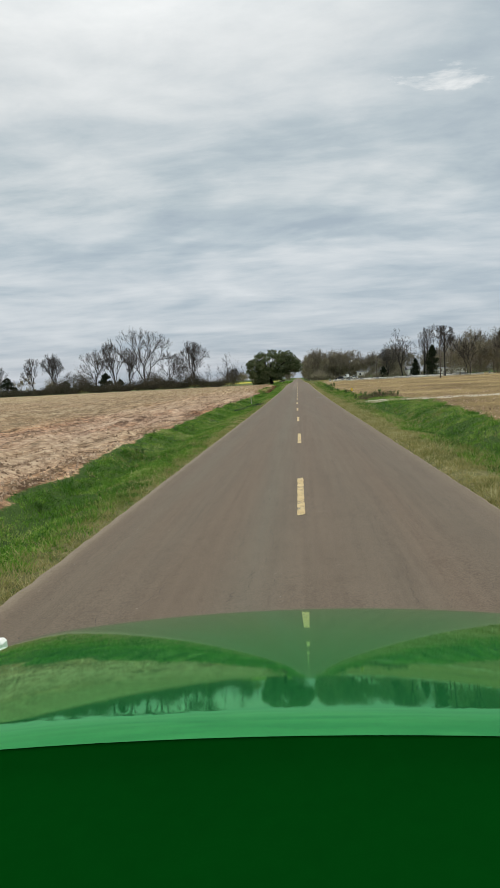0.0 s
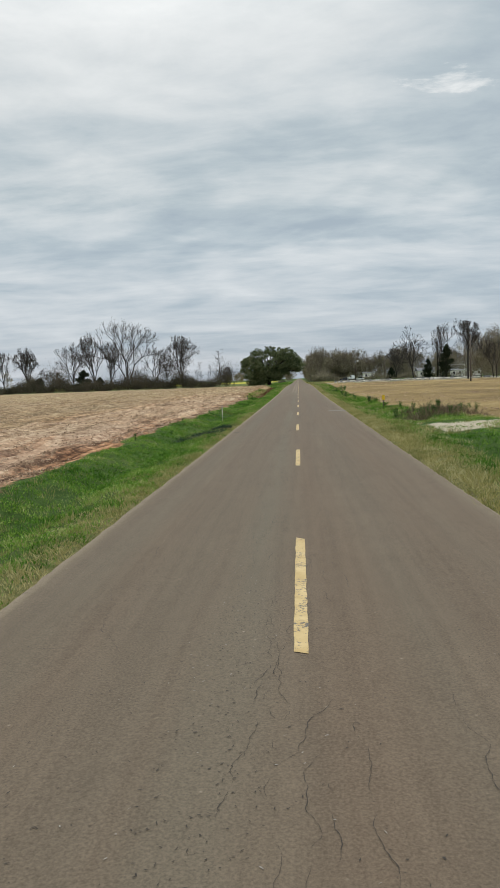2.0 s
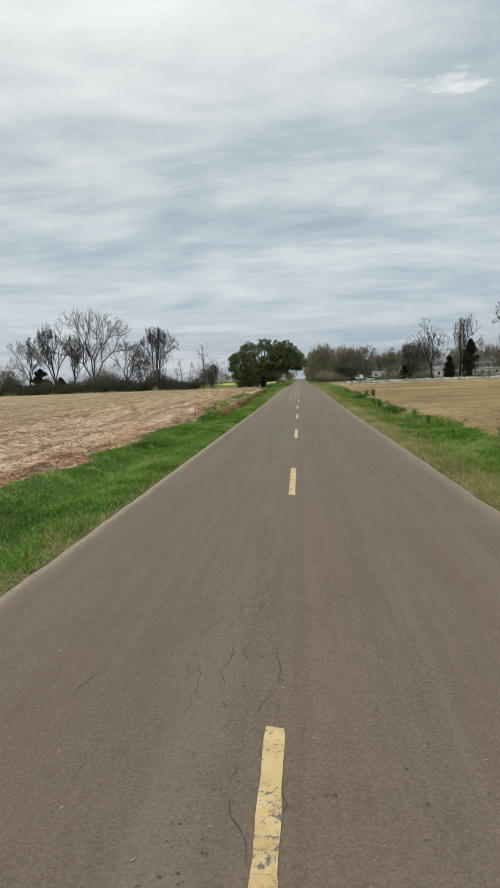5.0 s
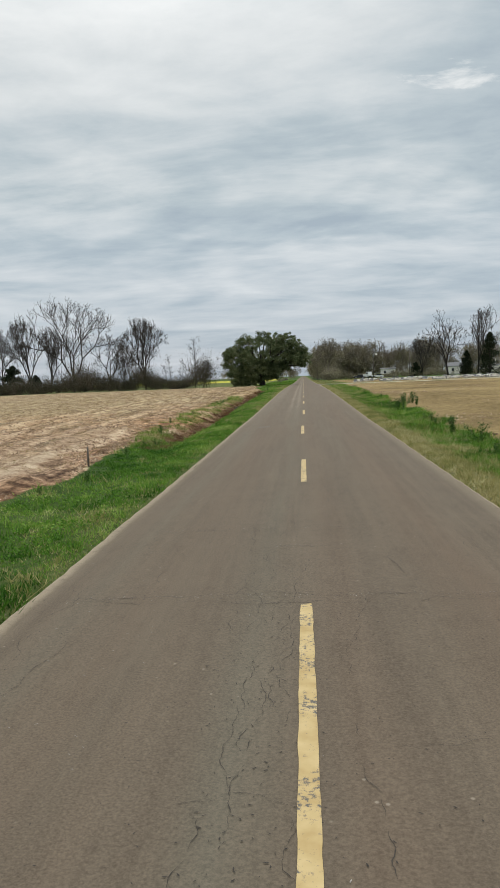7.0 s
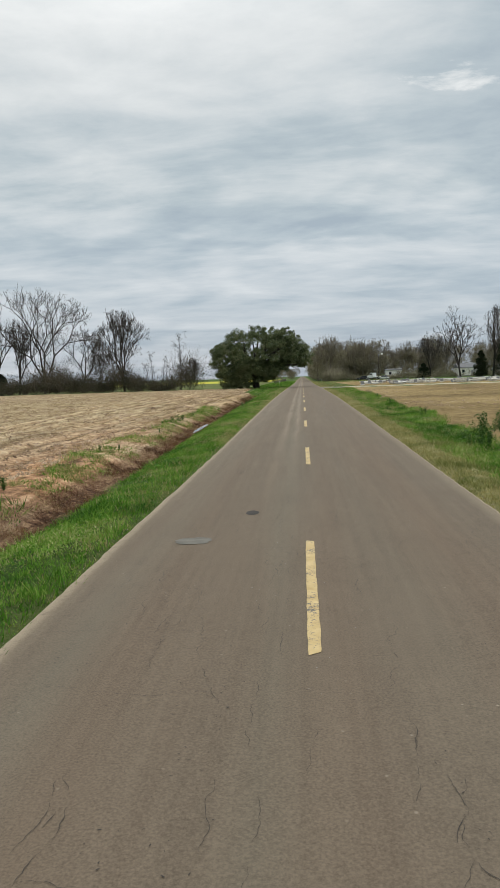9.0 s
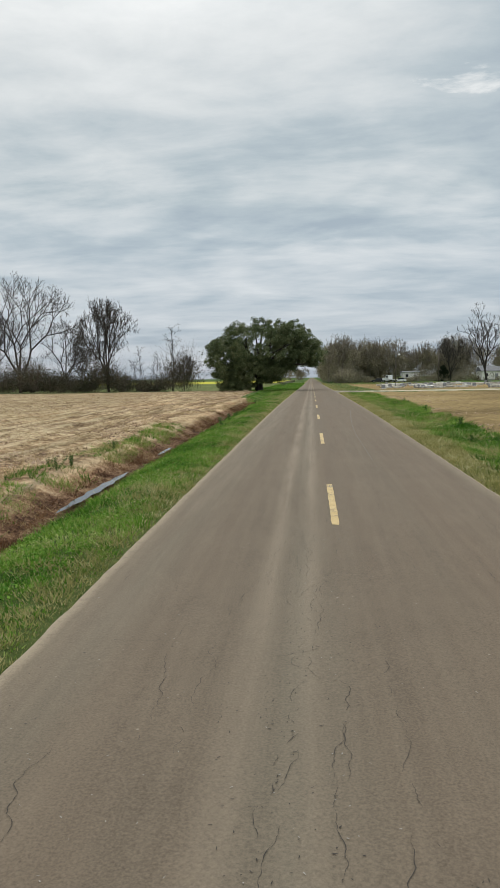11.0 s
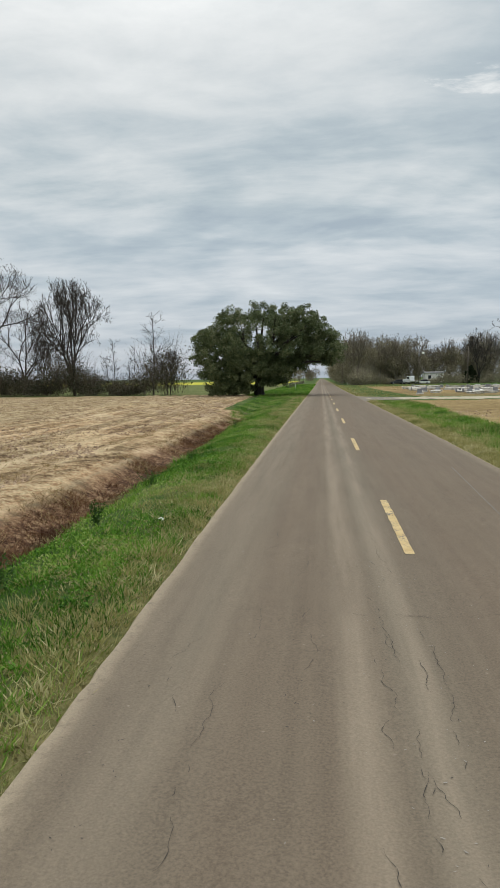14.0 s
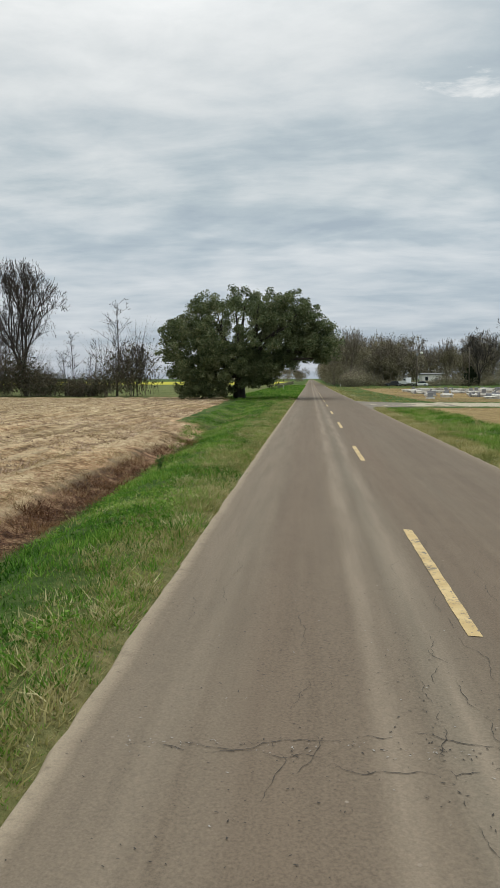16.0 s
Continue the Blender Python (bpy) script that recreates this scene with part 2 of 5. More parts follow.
def make_asphalt():
    m, t, b = material("worn_asphalt")
    v = place(t)
    long = place(t, (1, 0.035, 1))
    grain = noise_tex(t, v, 55, 3, 0.7)
    mott = noise_tex(t, v, 0.8, 5, 0.6)
    track = noise_tex(t, long, 2.1, 5, 0.6, 0.3)
    f = math_node(t, "ADD", math_node(t, "MULTIPLY", mott, 0.45), math_node(t, "MULTIPLY", track, 0.55))
    c = ramp(t, f, [(0.38, (0.080, 0.070, 0.056)), (0.5, (0.122, 0.106, 0.084)), (0.61, (0.178, 0.154, 0.122))])
    warm = ramp(t, noise_tex(t, long, 0.9, 3), [(0.42, 0.0), (0.62, 1.0)])
    c = mix_col(t, math_node(t, "MULTIPLY", warm, 0.7), c, (0.152, 0.102, 0.070))
    cool = ramp(t, noise_tex(t, place(t, (1, 0.012, 1)), 0.75, 2), [(0.5, 0.0), (0.62, 1.0)])
    c = mix_col(t, math_node(t, "MULTIPLY", cool, 0.55), c, (0.106, 0.108, 0.090))
    thin = ramp(t, noise_tex(t, place(t, (1, 0.02, 1)), 9.0, 3, 0.6), [(0.40, 0.0), (0.5, 0.5), (0.62, 1.0)])
    c = mix_col(t, 0.3, c, mix_col(t, thin, (0.07, 0.058, 0.045), (0.22, 0.185, 0.145)))
    spots = ramp(t, noise_tex(t, place(t, (1, 0.5, 1)), 6.0, 6, 0.75), [(0.34, 0.0), (0.46, 0.5), (0.56, 0.55), (0.70, 1.0)])
    c = mix_col(t, 0.38, c, mix_col(t, spots, (0.06, 0.049, 0.038), (0.205, 0.168, 0.13)))
    # greyer bands where wheels run, redder aggregate between them
    sx = nd(t, "ShaderNodeSeparateXYZ")
    t.links.new(v, sx.inputs[0])
    across = math_node(t, "MULTIPLY", math_node(t, "ADD", sx.outputs[0], math_node(t, "ADD", math_node(t, "MULTIPLY", noise_tex(t, place(t, (0.2, 0.05, 1)), 1.0, 3), 0.5), 2.75)), 1 / 6.0)
    wheel = ramp(t, across, [(0.06, 0.25), (0.13, 0.75), (0.22, 0.1), (0.36, 0.25), (0.425, 1.0), (0.49, 0.35), (0.56, 0.0), (0.68, 0.35), (0.78, 0.0), (0.9, 0.3)])
    worn = ramp(t, noise_tex(t, place(t, (0.8, 0.06, 1)), 1.6, 4), [(0.32, 0.25), (0.62, 1.0)])
    c = mix_col(t, math_node(t, "MULTIPLY", math_node(t, "MULTIPLY", wheel, worn), 0.72), c, (0.150, 0.150, 0.124))
    c = mix_col(t, math_node(t, "MULTIPLY", math_node(t, "SUBTRACT", 1.0, wheel), 0.22), c, (0.150, 0.100, 0.075))
    # pale dust along the edges and in wheel tracks
    edge = math_node(t, "MULTIPLY", attr(t, "edge"), ramp(t, noise_tex(t, v, 9.0, 6, 0.75), [(0.30, 0.35), (0.5, 1.0)]))
    c = mix_col(t, math_node(t, "MULTIPLY", edge, 0.9), c, (0.60, 0.53, 0.41))
    dust = math_node(t, "MULTIPLY", attr(t, "dust"), ramp(t, noise_tex(t, place(t, (1.6, 0.1, 1)), 3.0, 5), [(0.3, 0.4), (0.62, 1.0)]))
    c = mix_col(t, math_node(t, "MULTIPLY", dust, 0.8), c, (0.36, 0.315, 0.255))
    # sparse pale chips of stone and dark pits
    vo = nd(t, "ShaderNodeTexVoronoi", i_Scale=5.5)
    t.links.new(v, vo.inputs["Vector"])
    chip = ramp(t, vo.outputs["Distance"], [(0.04, 1.0), (0.08, 0.0)])
    c = mix_col(t, math_node(t, "MULTIPLY", chip, ramp(t, mott, [(0.48, 0.0), (0.6, 0.8)])), c, (0.42, 0.38, 0.33))
    vo2 = nd(t, "ShaderNodeTexVoronoi", i_Scale=9.0)
    t.links.new(v, vo2.inputs["Vector"])
    pit = ramp(t, vo2.outputs["Distance"], [(0.05, 1.0), (0.1, 0.0)])
    c = mix_col(t, math_node(t, "MULTIPLY", pit, ramp(t, noise_tex(t, v, 1.3, 4), [(0.5, 0.0), (0.62, 0.7)])), c, (0.05, 0.043, 0.038))
    c = mix_col(t, 0.4, c, mix_col(t, ramp(t, grain, [(0.3, 0.0), (0.7, 1.0)]), (0.05, 0.041, 0.031), (0.235, 0.195, 0.15)))
    c = mix_col(t, 1.0, c, (1.03, 0.957, 0.872), "MULTIPLY")
    t.links.new(c, b.inputs["Base Color"])
    b.inputs["Roughness"].default_value = 0.85
    b.inputs["Specular IOR Level"].default_value = 0.2
    bump(t, b, math_node(t, "ADD", grain, math_node(t, "MULTIPLY", mott, 1.5)), 0.5, 0.012)
    return m


def make_ground():
    m, t, b = material("field_and_verge_ground")
    v = place(t)
    clod = noise_tex(t, v, 2.4, 8, 0.7)
    fine = noise_tex(t, v, 9, 6, 0.65)
    rows = noise_tex(t, place(t, (1.0, 0.05, 1)), 1.1, 5, 0.65, 0.5)
    broad = noise_tex(t, v, 0.07, 5, 0.55)
    lump = noise_tex(t, place(t, (1.0, 0.45, 1)), 0.55, 6, 0.7, 0.6)
    f = math_node(t, "ADD", math_node(t, "MULTIPLY", clod, 0.34), math_node(t, "ADD", math_node(t, "MULTIPLY", rows, 0.42), math_node(t, "MULTIPLY", lump, 0.24)))
    f = math_node(t, "ADD", math_node(t, "MULTIPLY", math_node(t, "SUBTRACT", f, 0.5), 2.5), 0.5)
    soil = ramp(t, f, [(0.35, (0.0715, 0.0416, 0.026)), (0.425, (0.195, 0.122, 0.0767)), (0.49, (0.351, 0.231, 0.147)), (0.56, (0.52, 0.364, 0.243)), (0.68, (0.75, 0.63, 0.455))])
    red = ramp(t, broad, [(0.36, 0.15), (0.55, 1.0)])
    soil = mix_col(t, math_node(t, "MULTIPLY", red, 0.85), soil, mix_col(t, 1.0, soil, (1.05, 0.76, 0.58), "MULTIPLY"))
    soil = mix_col(t, math_node(t, "MULTIPLY", attr(t, "pale"), ramp(t, rows, [(0.38, 0.15), (0.58, 0.85)])), soil, mix_col(t, ramp(t, clod, [(0.35, 0.0), (0.65, 1.0)]), (0.27, 0.165, 0.105), (0.66, 0.50, 0.365)))
    soil = mix_col(t, math_node(t, "MULTIPLY", attr(t, "far"), 0.7), soil, mix_col(t, ramp(t, math_node(t, "ADD", math_node(t, "MULTIPLY", clod, 0.5), math_node(t, "MULTIPLY", lump, 0.5)), [(0.36, 0.0), (0.6, 1.0)]), (0.13, 0.094, 0.053), (0.36, 0.275, 0.17)))
    soil_r = ramp(t, math_node(t, "ADD", math_node(t, "MULTIPLY", broad, 0.5), math_node(t, "MULTIPLY", clod, 0.5)),
                  [(0.36, (0.099, 0.0607, 0.029)), (0.45, (0.211, 0.143, 0.0634)), (0.54, (0.323, 0.227, 0.103)), (0.64, (0.475, 0.356, 0.178))])
    c = mix_col(t, attr(t, "right"), soil, soil_r)
    f2 = math_node(t, "ADD", math_node(t, "MULTIPLY", clod, 0.35), math_node(t, "ADD", math_node(t, "MULTIPLY", noise_tex(t, v, 14, 6, 0.7), 0.45), math_node(t, "MULTIPLY", lump, 0.2)))
    f2 = math_node(t, "ADD", math_node(t, "MULTIPLY", math_node(t, "SUBTRACT", f2, 0.5), 1.9), 0.5)
    st = ramp(t, f2, [(0.33, (0.08, 0.05, 0.028)), (0.42, (0.205, 0.136, 0.070)), (0.505, (0.385, 0.28, 0.15)), (0.64, (0.64, 0.545, 0.345))])
    sxyz = nd(t, "ShaderNodeSeparateXYZ")
    t.links.new(v, sxyz.inputs[0])
    drift = math_node(t, "ADD", math_node(t, "MULTIPLY", noise_tex(t, place(t, (0.35, 0.03, 1)), 1.0, 3), 2.4), -0.19)
    wave = math_node(t, "SINE", math_node(t, "ADD", math_node(t, "MULTIPLY", sxyz.outputs[0], 4.72), drift))
    broken = ramp(t, noise_tex(t, place(t, (1.0, 0.10, 1)), 1.5, 5, 0.7), [(0.36, 0.0), (0.5, 1.0)])
    st = mix_col(t, math_node(t, "MULTIPLY", ramp(t, math_node(t, "ADD", math_node(t, "MULTIPLY", wave, 0.5), 0.5), [(0.66, 0.0), (0.93, 0.9)]), math_node(t, "MULTIPLY", broken, math_node(t, "SUBTRACT", 1.0, attr(t, "far")))), st, (0.62, 0.50, 0.31))
    c = mix_col(t, math_node(t, "MULTIPLY", attr(t, "straw"), ramp(t, fine, [(0.3, 0.4), (0.6, 1.0)])), c, st)
    gr = ramp(t, math_node(t, "ADD", math_node(t, "MULTIPLY", broad, 0.4), math_node(t, "ADD", math_node(t, "MULTIPLY", clod, 0.35), math_node(t, "MULTIPLY", fine, 0.25))),
              [(0.36, (0.026, 0.055, 0.010)), (0.5, (0.062, 0.110, 0.024)), (0.62, (0.15, 0.175, 0.056))])
    ragged = math_node(t, "ADD", attr(t, "grass"), math_node(t, "MULTIPLY", math_node(t, "SUBTRACT", fine, 0.5), 0.9))
    gmask = math_node(t, "MULTIPLY", ramp(t, ragged, [(0.4, 0.0), (0.6, 1.0)]), 1.0)
    c = mix_col(t, gmask, c, gr)
    ditch = ramp(t, f2, [(0.38, (0.045, 0.022, 0.013)), (0.46, (0.115, 0.06, 0.035)), (0.54, (0.21, 0.12, 0.068)), (0.62, (0.36, 0.24, 0.14))])
    c = mix_col(t, attr(t, "ditch"), c, ditch)
    dry = ramp(t, fine, [(0.3, (0.16, 0.14, 0.055)), (0.7, (0.36, 0.305, 0.145))])
    c = mix_col(t, math_node(t, "MULTIPLY", attr(t, "dry"), ramp(t, clod, [(0.35, 0.3), (0.6, 1.0)])), c, dry)
    c = mix_col(t, attr(t, "mustard"), c, ramp(t, broad, [(0.35, (0.40, 0.39, 0.05)), (0.65, (0.56, 0.51, 0.07))]))
    pale = ramp(t, fine, [(0.3, (0.40, 0.345, 0.25)), (0.7, (0.60, 0.53, 0.40))])
    tr = math_node(t, "ADD", attr(t, "track"), math_node(t, "MULTIPLY", math_node(t, "SUBTRACT", clod, 0.5), 0.8))
    c = mix_col(t, ramp(t, tr, [(0.42, 0.0), (0.6, 1.0)]), c, pale)
    t.links.new(c, b.inputs["Base Color"])
    b.inputs["Roughness"].default_value = 0.95
    b.inputs["Specular IOR Level"].default_value = 0.1
    bump(t, b, math_node(t, "ADD", math_node(t, "MULTIPLY", clod, 1.4), math_node(t, "ADD", math_node(t, "MULTIPLY", fine, 0.6), math_node(t, "MULTIPLY", rows, 0.8))), 0.85, 0.15)
    return m


def make_paint():
    m, t, b = material("worn_yellow_paint")
    v = place(t)
    wear = math_node(t, "ADD", math_node(t, "MULTIPLY", noise_tex(t, v, 3.0, 4), 0.4), math_node(t, "MULTIPLY", noise_tex(t, v, 26, 5, 0.7), 0.6))
    col = ramp(t, noise_tex(t, v, 5, 4), [(0.3, (0.45, 0.305, 0.115)), (0.7, (0.60, 0.45, 0.215))])
    t.links.new(mix_col(t, ramp(t, wear, [(0.41, 1.0), (0.47, 0.0)]), col, (0.12, 0.105, 0.09)), b.inputs["Base Color"])
    b.inputs["Roughness"].default_value = 0.7
    return m


M_ROAD, M_GROUND, M_PAINT = make_asphalt(), make_ground(), make_paint()
M_CRACK = simple("crack_filler_dirt", (0.042, 0.035, 0.029), 0.95)
M_SCUFF = simple("faint_scuffed_asphalt", (0.165, 0.142, 0.113), 0.9, vary=0.35, scale=6)
M_OVAL = simple("faded_patch", (0.142, 0.130, 0.107), 0.9, vary=0.4, scale=7)
M_PATCH = simple("pale_worn_patch", (0.30, 0.275, 0.245), 0.9, vary=0.3, scale=4)
M_APRON = simple("dusty_apron_gravel", (0.20, 0.168, 0.128), 0.95, vary=0.35, scale=0.7, bumps=0.5)
M_CLOD = blades("earth_clods", [(0.15, (0.156, 0.096, 0.06)), (0.5, (0.36, 0.246, 0.162)), (0.85, (0.648, 0.498, 0.354))], 0.1, 0.0)
M_WATER = simple("muddy_ditch_water", (0.06, 0.05, 0.04), 0.03, vary=0.2, scale=1.5)
M_PEBBLE = blades("pale_gravel", [(0.2, (0.17, 0.14, 0.10)), (0.5, (0.30, 0.255, 0.19)), (0.85, (0.48, 0.43, 0.34))], 0.2, 0.0)

# ---- geometry helpers ----


def mesh_from(name, verts, faces, mat, smooth=False):
    me = bpy.data.meshes.new(name)
    me.from_pydata(verts, [], faces)
    me.materials.append(mat)
    if smooth:
        me.polygons.foreach_set("use_smooth", [True] * len(me.polygons))
    me.update()
    return me


def tri_mesh(name, v, mat, k):
    """A mesh of loose k-gons from an array of k vertices each."""
    v = np.asarray(v, dtype=np.float32).reshape(-1, 3)
    n = len(v) // k
    me = bpy.data.meshes.new(name)
    me.vertices.add(len(v))
    me.vertices.foreach_set("co", v.ravel())
    me.loops.add(n * k)
    me.loops.foreach_set("vertex_index", np.arange(n * k, dtype=np.int32))
    me.polygons.add(n)
    me.polygons.foreach_set("loop_start", np.arange(0, n * k, k, dtype=np.int32))
    me.materials.append(mat)
    me.update(calc_edges=True)
    return me


def empty(name, at, label, category, group="", kind=""):
    ob = new(name)
    ob.empty_display_size = 0.2
    ob.location = at
    return tagged(ob, label, category, group, kind)


def part(name, data, parent, label="", kind="", at=None):
    ob = new(name, data)
    ob.parent = parent
    if at is not None:
        ob.location = at
    return tagged(ob, label, kind=kind)


def bm_mesh(name, bm, mat, bevel=0.0, smooth=False):
    if bevel:
        bmesh.ops.bevel(bm, geom=bm.edges[:], offset=bevel, segments=1, affect="EDGES")
    me = bpy.data.meshes.new(name)
    bm.to_mesh(me)
    bm.free()
    me.materials.append(mat)
    if smooth:
        me.polygons.foreach_set("use_smooth", [True] * len(me.polygons))
    return me


def box(name, size, centre, mat, bevel=0.0):
    bm = bmesh.new()
    bmesh.ops.create_cube(bm, size=1.0)
    bmesh.ops.transform(bm, matrix=Matrix.Translation(centre) @ Matrix.Diagonal((*size, 1)), verts=bm.verts)
    return bm_mesh(name, bm, mat, bevel)


def cyl(name, r1, r2, h, mat, segs=12, m=None, bevel=0.0):
    bm = bmesh.new()
    bmesh.ops.create_cone(bm, cap_ends=True, segments=segs, radius1=r1, radius2=r2, depth=h)
    bmesh.ops.transform(bm, matrix=(m or Matrix.Identity(4)) @ Matrix.Translation((0, 0, h / 2)), verts=bm.verts)
    return bm_mesh(name, bm, mat, bevel, True)


def prism(name, outline, width, mat, bevel=0.0):
    """A side outline (y, z) drawn out across x, centred."""
    bm = bmesh.new()
    a = [bm.verts.new((-width / 2, y, z)) for y, z in outline]
    b = [bm.verts.new((width / 2, y, z)) for y, z in outline]
    n = len(outline)
    bm.faces.new(a[::-1])
    bm.faces.new(b)
    for i in range(n):
        bm.faces.new((a[i], a[(i + 1) % n], b[(i + 1) % n], b[i]))
    bmesh.ops.recalc_face_normals(bm, faces=bm.faces[:])
    return bm_mesh(name, bm, mat, bevel)


def vnoise(x, y, seed=0):
    """Smooth lattice noise in 0..1 on arrays."""
    x, y = np.asarray(x, float), np.asarray(y, float)
    xi, yi = np.floor(x).astype(np.int64), np.floor(y).astype(np.int64)
    fx, fy = x - xi, y - yi
    fx, fy = fx * fx * (3 - 2 * fx), fy * fy * (3 - 2 * fy)

    def h(i, j):
        n = (i * 374761393 + j * 668265263 + seed * 974711) & 0x7FFFFFFF
        n = ((n ^ (n >> 13)) * 1274126177) & 0x7FFFFFFF
        return ((n ^ (n >> 16)) & 0xFFFF) / 65535.0
    return (h(xi, yi) * (1 - fx) + h(xi + 1, yi) * fx) * (1 - fy) + (h(xi, yi + 1) * (1 - fx) + h(xi + 1, yi + 1) * fx) * fy


def fbm(x, y, seed=0, octaves=4):
    s, a, tot = 0, 1.0, 0
    for k in range(octaves):
        s = s + a * vnoise(np.asarray(x) * 2 ** k, np.asarray(y) * 2 ** k, seed + k * 17)
        tot += a
        a *= 0.5
    return s / tot


def sstep(a, b, x):
    t = np.clip((np.asarray(x, float) - a) / (b - a), 0, 1)
    return t * t * (3 - 2 * t)


# ---- the lie of the land ----
EDGE_L, EDGE_R = -2.85, 3.12


def profile(y):
    return np.interp(y, (-40, 0, 25, 50, 75, 110, 130, 147, 160, 172, 185, 200, 230, 270, 310), (0.1, 0.1, 0.03, -0.06, -0.08, -0.08, -0.03, 0.1, 0.18, 0.25, 0.28, 0.28, 0.22, 0.12, 0.05))


def field_left(y):
    return np.interp(y, (-30, 20, 30, 70, 100, 115, 125, 135, 160, 210, 250), (-5.3, -5.9, -6.2, -6.6, -5.9, -5.7, -6.7, -7.2, -7.2, -7.9, -9.6)) + 1.1 * (fbm(np.asarray(y) * 0.5, 0, 5) - 0.5)


def field_right(y):
    return np.interp(y, (-30, 10, 30, 52, 57, 66, 72, 80, 115, 140, 200, 228), (7.8, 8, 8.2, 9.6, 10.6, 9, 7.6, 6.7, 6.1, 6.3, 6.8, 7.0)) + 1.1 * (fbm(np.asarray(y) * 0.45, 3, 6) - 0.5)


def ditch_left(y):
    return np.interp(y, (-30, 95, 110, 125, 140, 215, 245), (-4.9, -5.0, -4.9, -5.2, -5.3, -6.2, -7.2)), np.interp(y, (-30, 90, 100, 115, 126, 200, 235, 250), (0.4, 0.36, 0.1, 0.1, 0.42, 0.45, 0.25, 0.05))


def ditch_right(y):
    return np.interp(y, (-30, 50, 80, 228), (6.0, 6.2, 5.2, 5.4)), np.interp(y, (-30, 50, 56, 65, 69, 76, 85, 200, 226, 230), (0.66, 0.7, 0.1, 0.1, 0.6, 0.5, 0.25, 0.2, 0.2, 0.02))


def ground_z(x, y):
    x, y = np.asarray(x, float), np.asarray(y, float)
    z = profile(y) + 0 * x
    cl, dl = ditch_left(y)
    cr, dr = ditch_right(y)
    z = z - dl * np.exp(-((x - cl) / np.where(x < cl, 0.75, 1.0)) ** 2) - dr * np.exp(-((x - cr) / 1.05) ** 2)
    lf = sstep(0, 1.2, field_left(y) - x) * (y < 262)
    rf = sstep(0, 1.2, x - field_right(y)) * (y < 229)
    rough = (fbm(x * 1.0, y * 0.4, 11, 4) - 0.5) * 0.5 + (fbm(x * 0.35, y * 0.04, 21, 3) - 0.5) * 0.24
    z = z + lf * rough * (1 - 0.6 * sstep(112, 155, y)) + rf * rough * 0.45
    z = z + lf * 0.045 * np.sin(x * 4.72 + 1.01) * (np.abs(x) < 26)
    verge = (1 - lf) * (1 - rf)
    z = z + verge * (fbm(x * 1.3, y * 1.3, 31, 3) - 0.5) * 0.16 * sstep(0.15, 0.7, np.maximum(EDGE_L - x, x - EDGE_R))
    under = sstep(EDGE_L - 0.25, EDGE_L + 0.1, x) * sstep(-EDGE_R - 0.25, -EDGE_R + 0.1, -x)
    return z * (1 - under) + (profile(y) - 0.12) * under


def spread(lo, hi, step, growth, far):
    a = list(np.arange(lo, hi + step / 2, step))
    s, v = step, hi
    while v < far:
        s *= growth
        v += s
        a.append(v)
    s, v = step, lo
    while v > -far:
        s *= growth
        v -= s
        a.insert(0, v)
    return np.array(a)


GX = spread(-24, 12, 0.28, 1.12, 2500)
GY = [g for g in spread(-8, 262, 0.6, 1.1, 3000) if g > -400]
GXX, GYY = np.meshgrid(GX, np.array(GY))
gx, gy = GXX.ravel(), GYY.ravel()
gz = ground_z(gx, gy)
nx, ny = len(GX), len(GY)
idx = np.arange(nx * ny).reshape(ny, nx)
quads = np.stack((idx[:-1, :-1], idx[:-1, 1:], idx[1:, 1:], idx[1:, :-1]), -1).reshape(-1, 4)
me = bpy.data.meshes.new("ground")
me.vertices.add(nx * ny)
me.vertices.foreach_set("co", np.stack((gx, gy, gz), -1).astype(np.float32).ravel())
me.loops.add(quads.size)
me.loops.foreach_set("vertex_index", quads.astype(np.int32).ravel())
me.polygons.add(len(quads))
me.polygons.foreach_set("loop_start", np.arange(0, quads.size, 4, dtype=np.int32))
me.polygons.foreach_set("use_smooth", [True] * len(quads))
me.materials.append(M_GROUND)
me.update(calc_edges=True)

fl, fr = field_left(gy), field_right(gy)
left_field = sstep(-0.15, 0.35, fl - gx) * (1 - sstep(258, 263, gy + 4 * (fbm(gx * 0.1, 0 * gx, 8) - 0.5)))
right_field = sstep(-0.15, 0.35, gx - fr) * (1 - sstep(227, 231, gy))
cl, dl = ditch_left(gy)
bank = sstep(0.2, -0.3, gx - cl) * sstep(116, 128, gy) * (1 - sstep(200, 222, gy)) * (gx < 0)
grass = np.clip(1 - left_field - right_field - bank, 0, 1)
left_field = np.clip(left_field + bank, 0, 1)
yard = sstep(8.5, 10.5, gx) * sstep(241, 246, gy) * (1 - sstep(335, 350, gy))
grass = grass * (1 - 0.85 * yard)
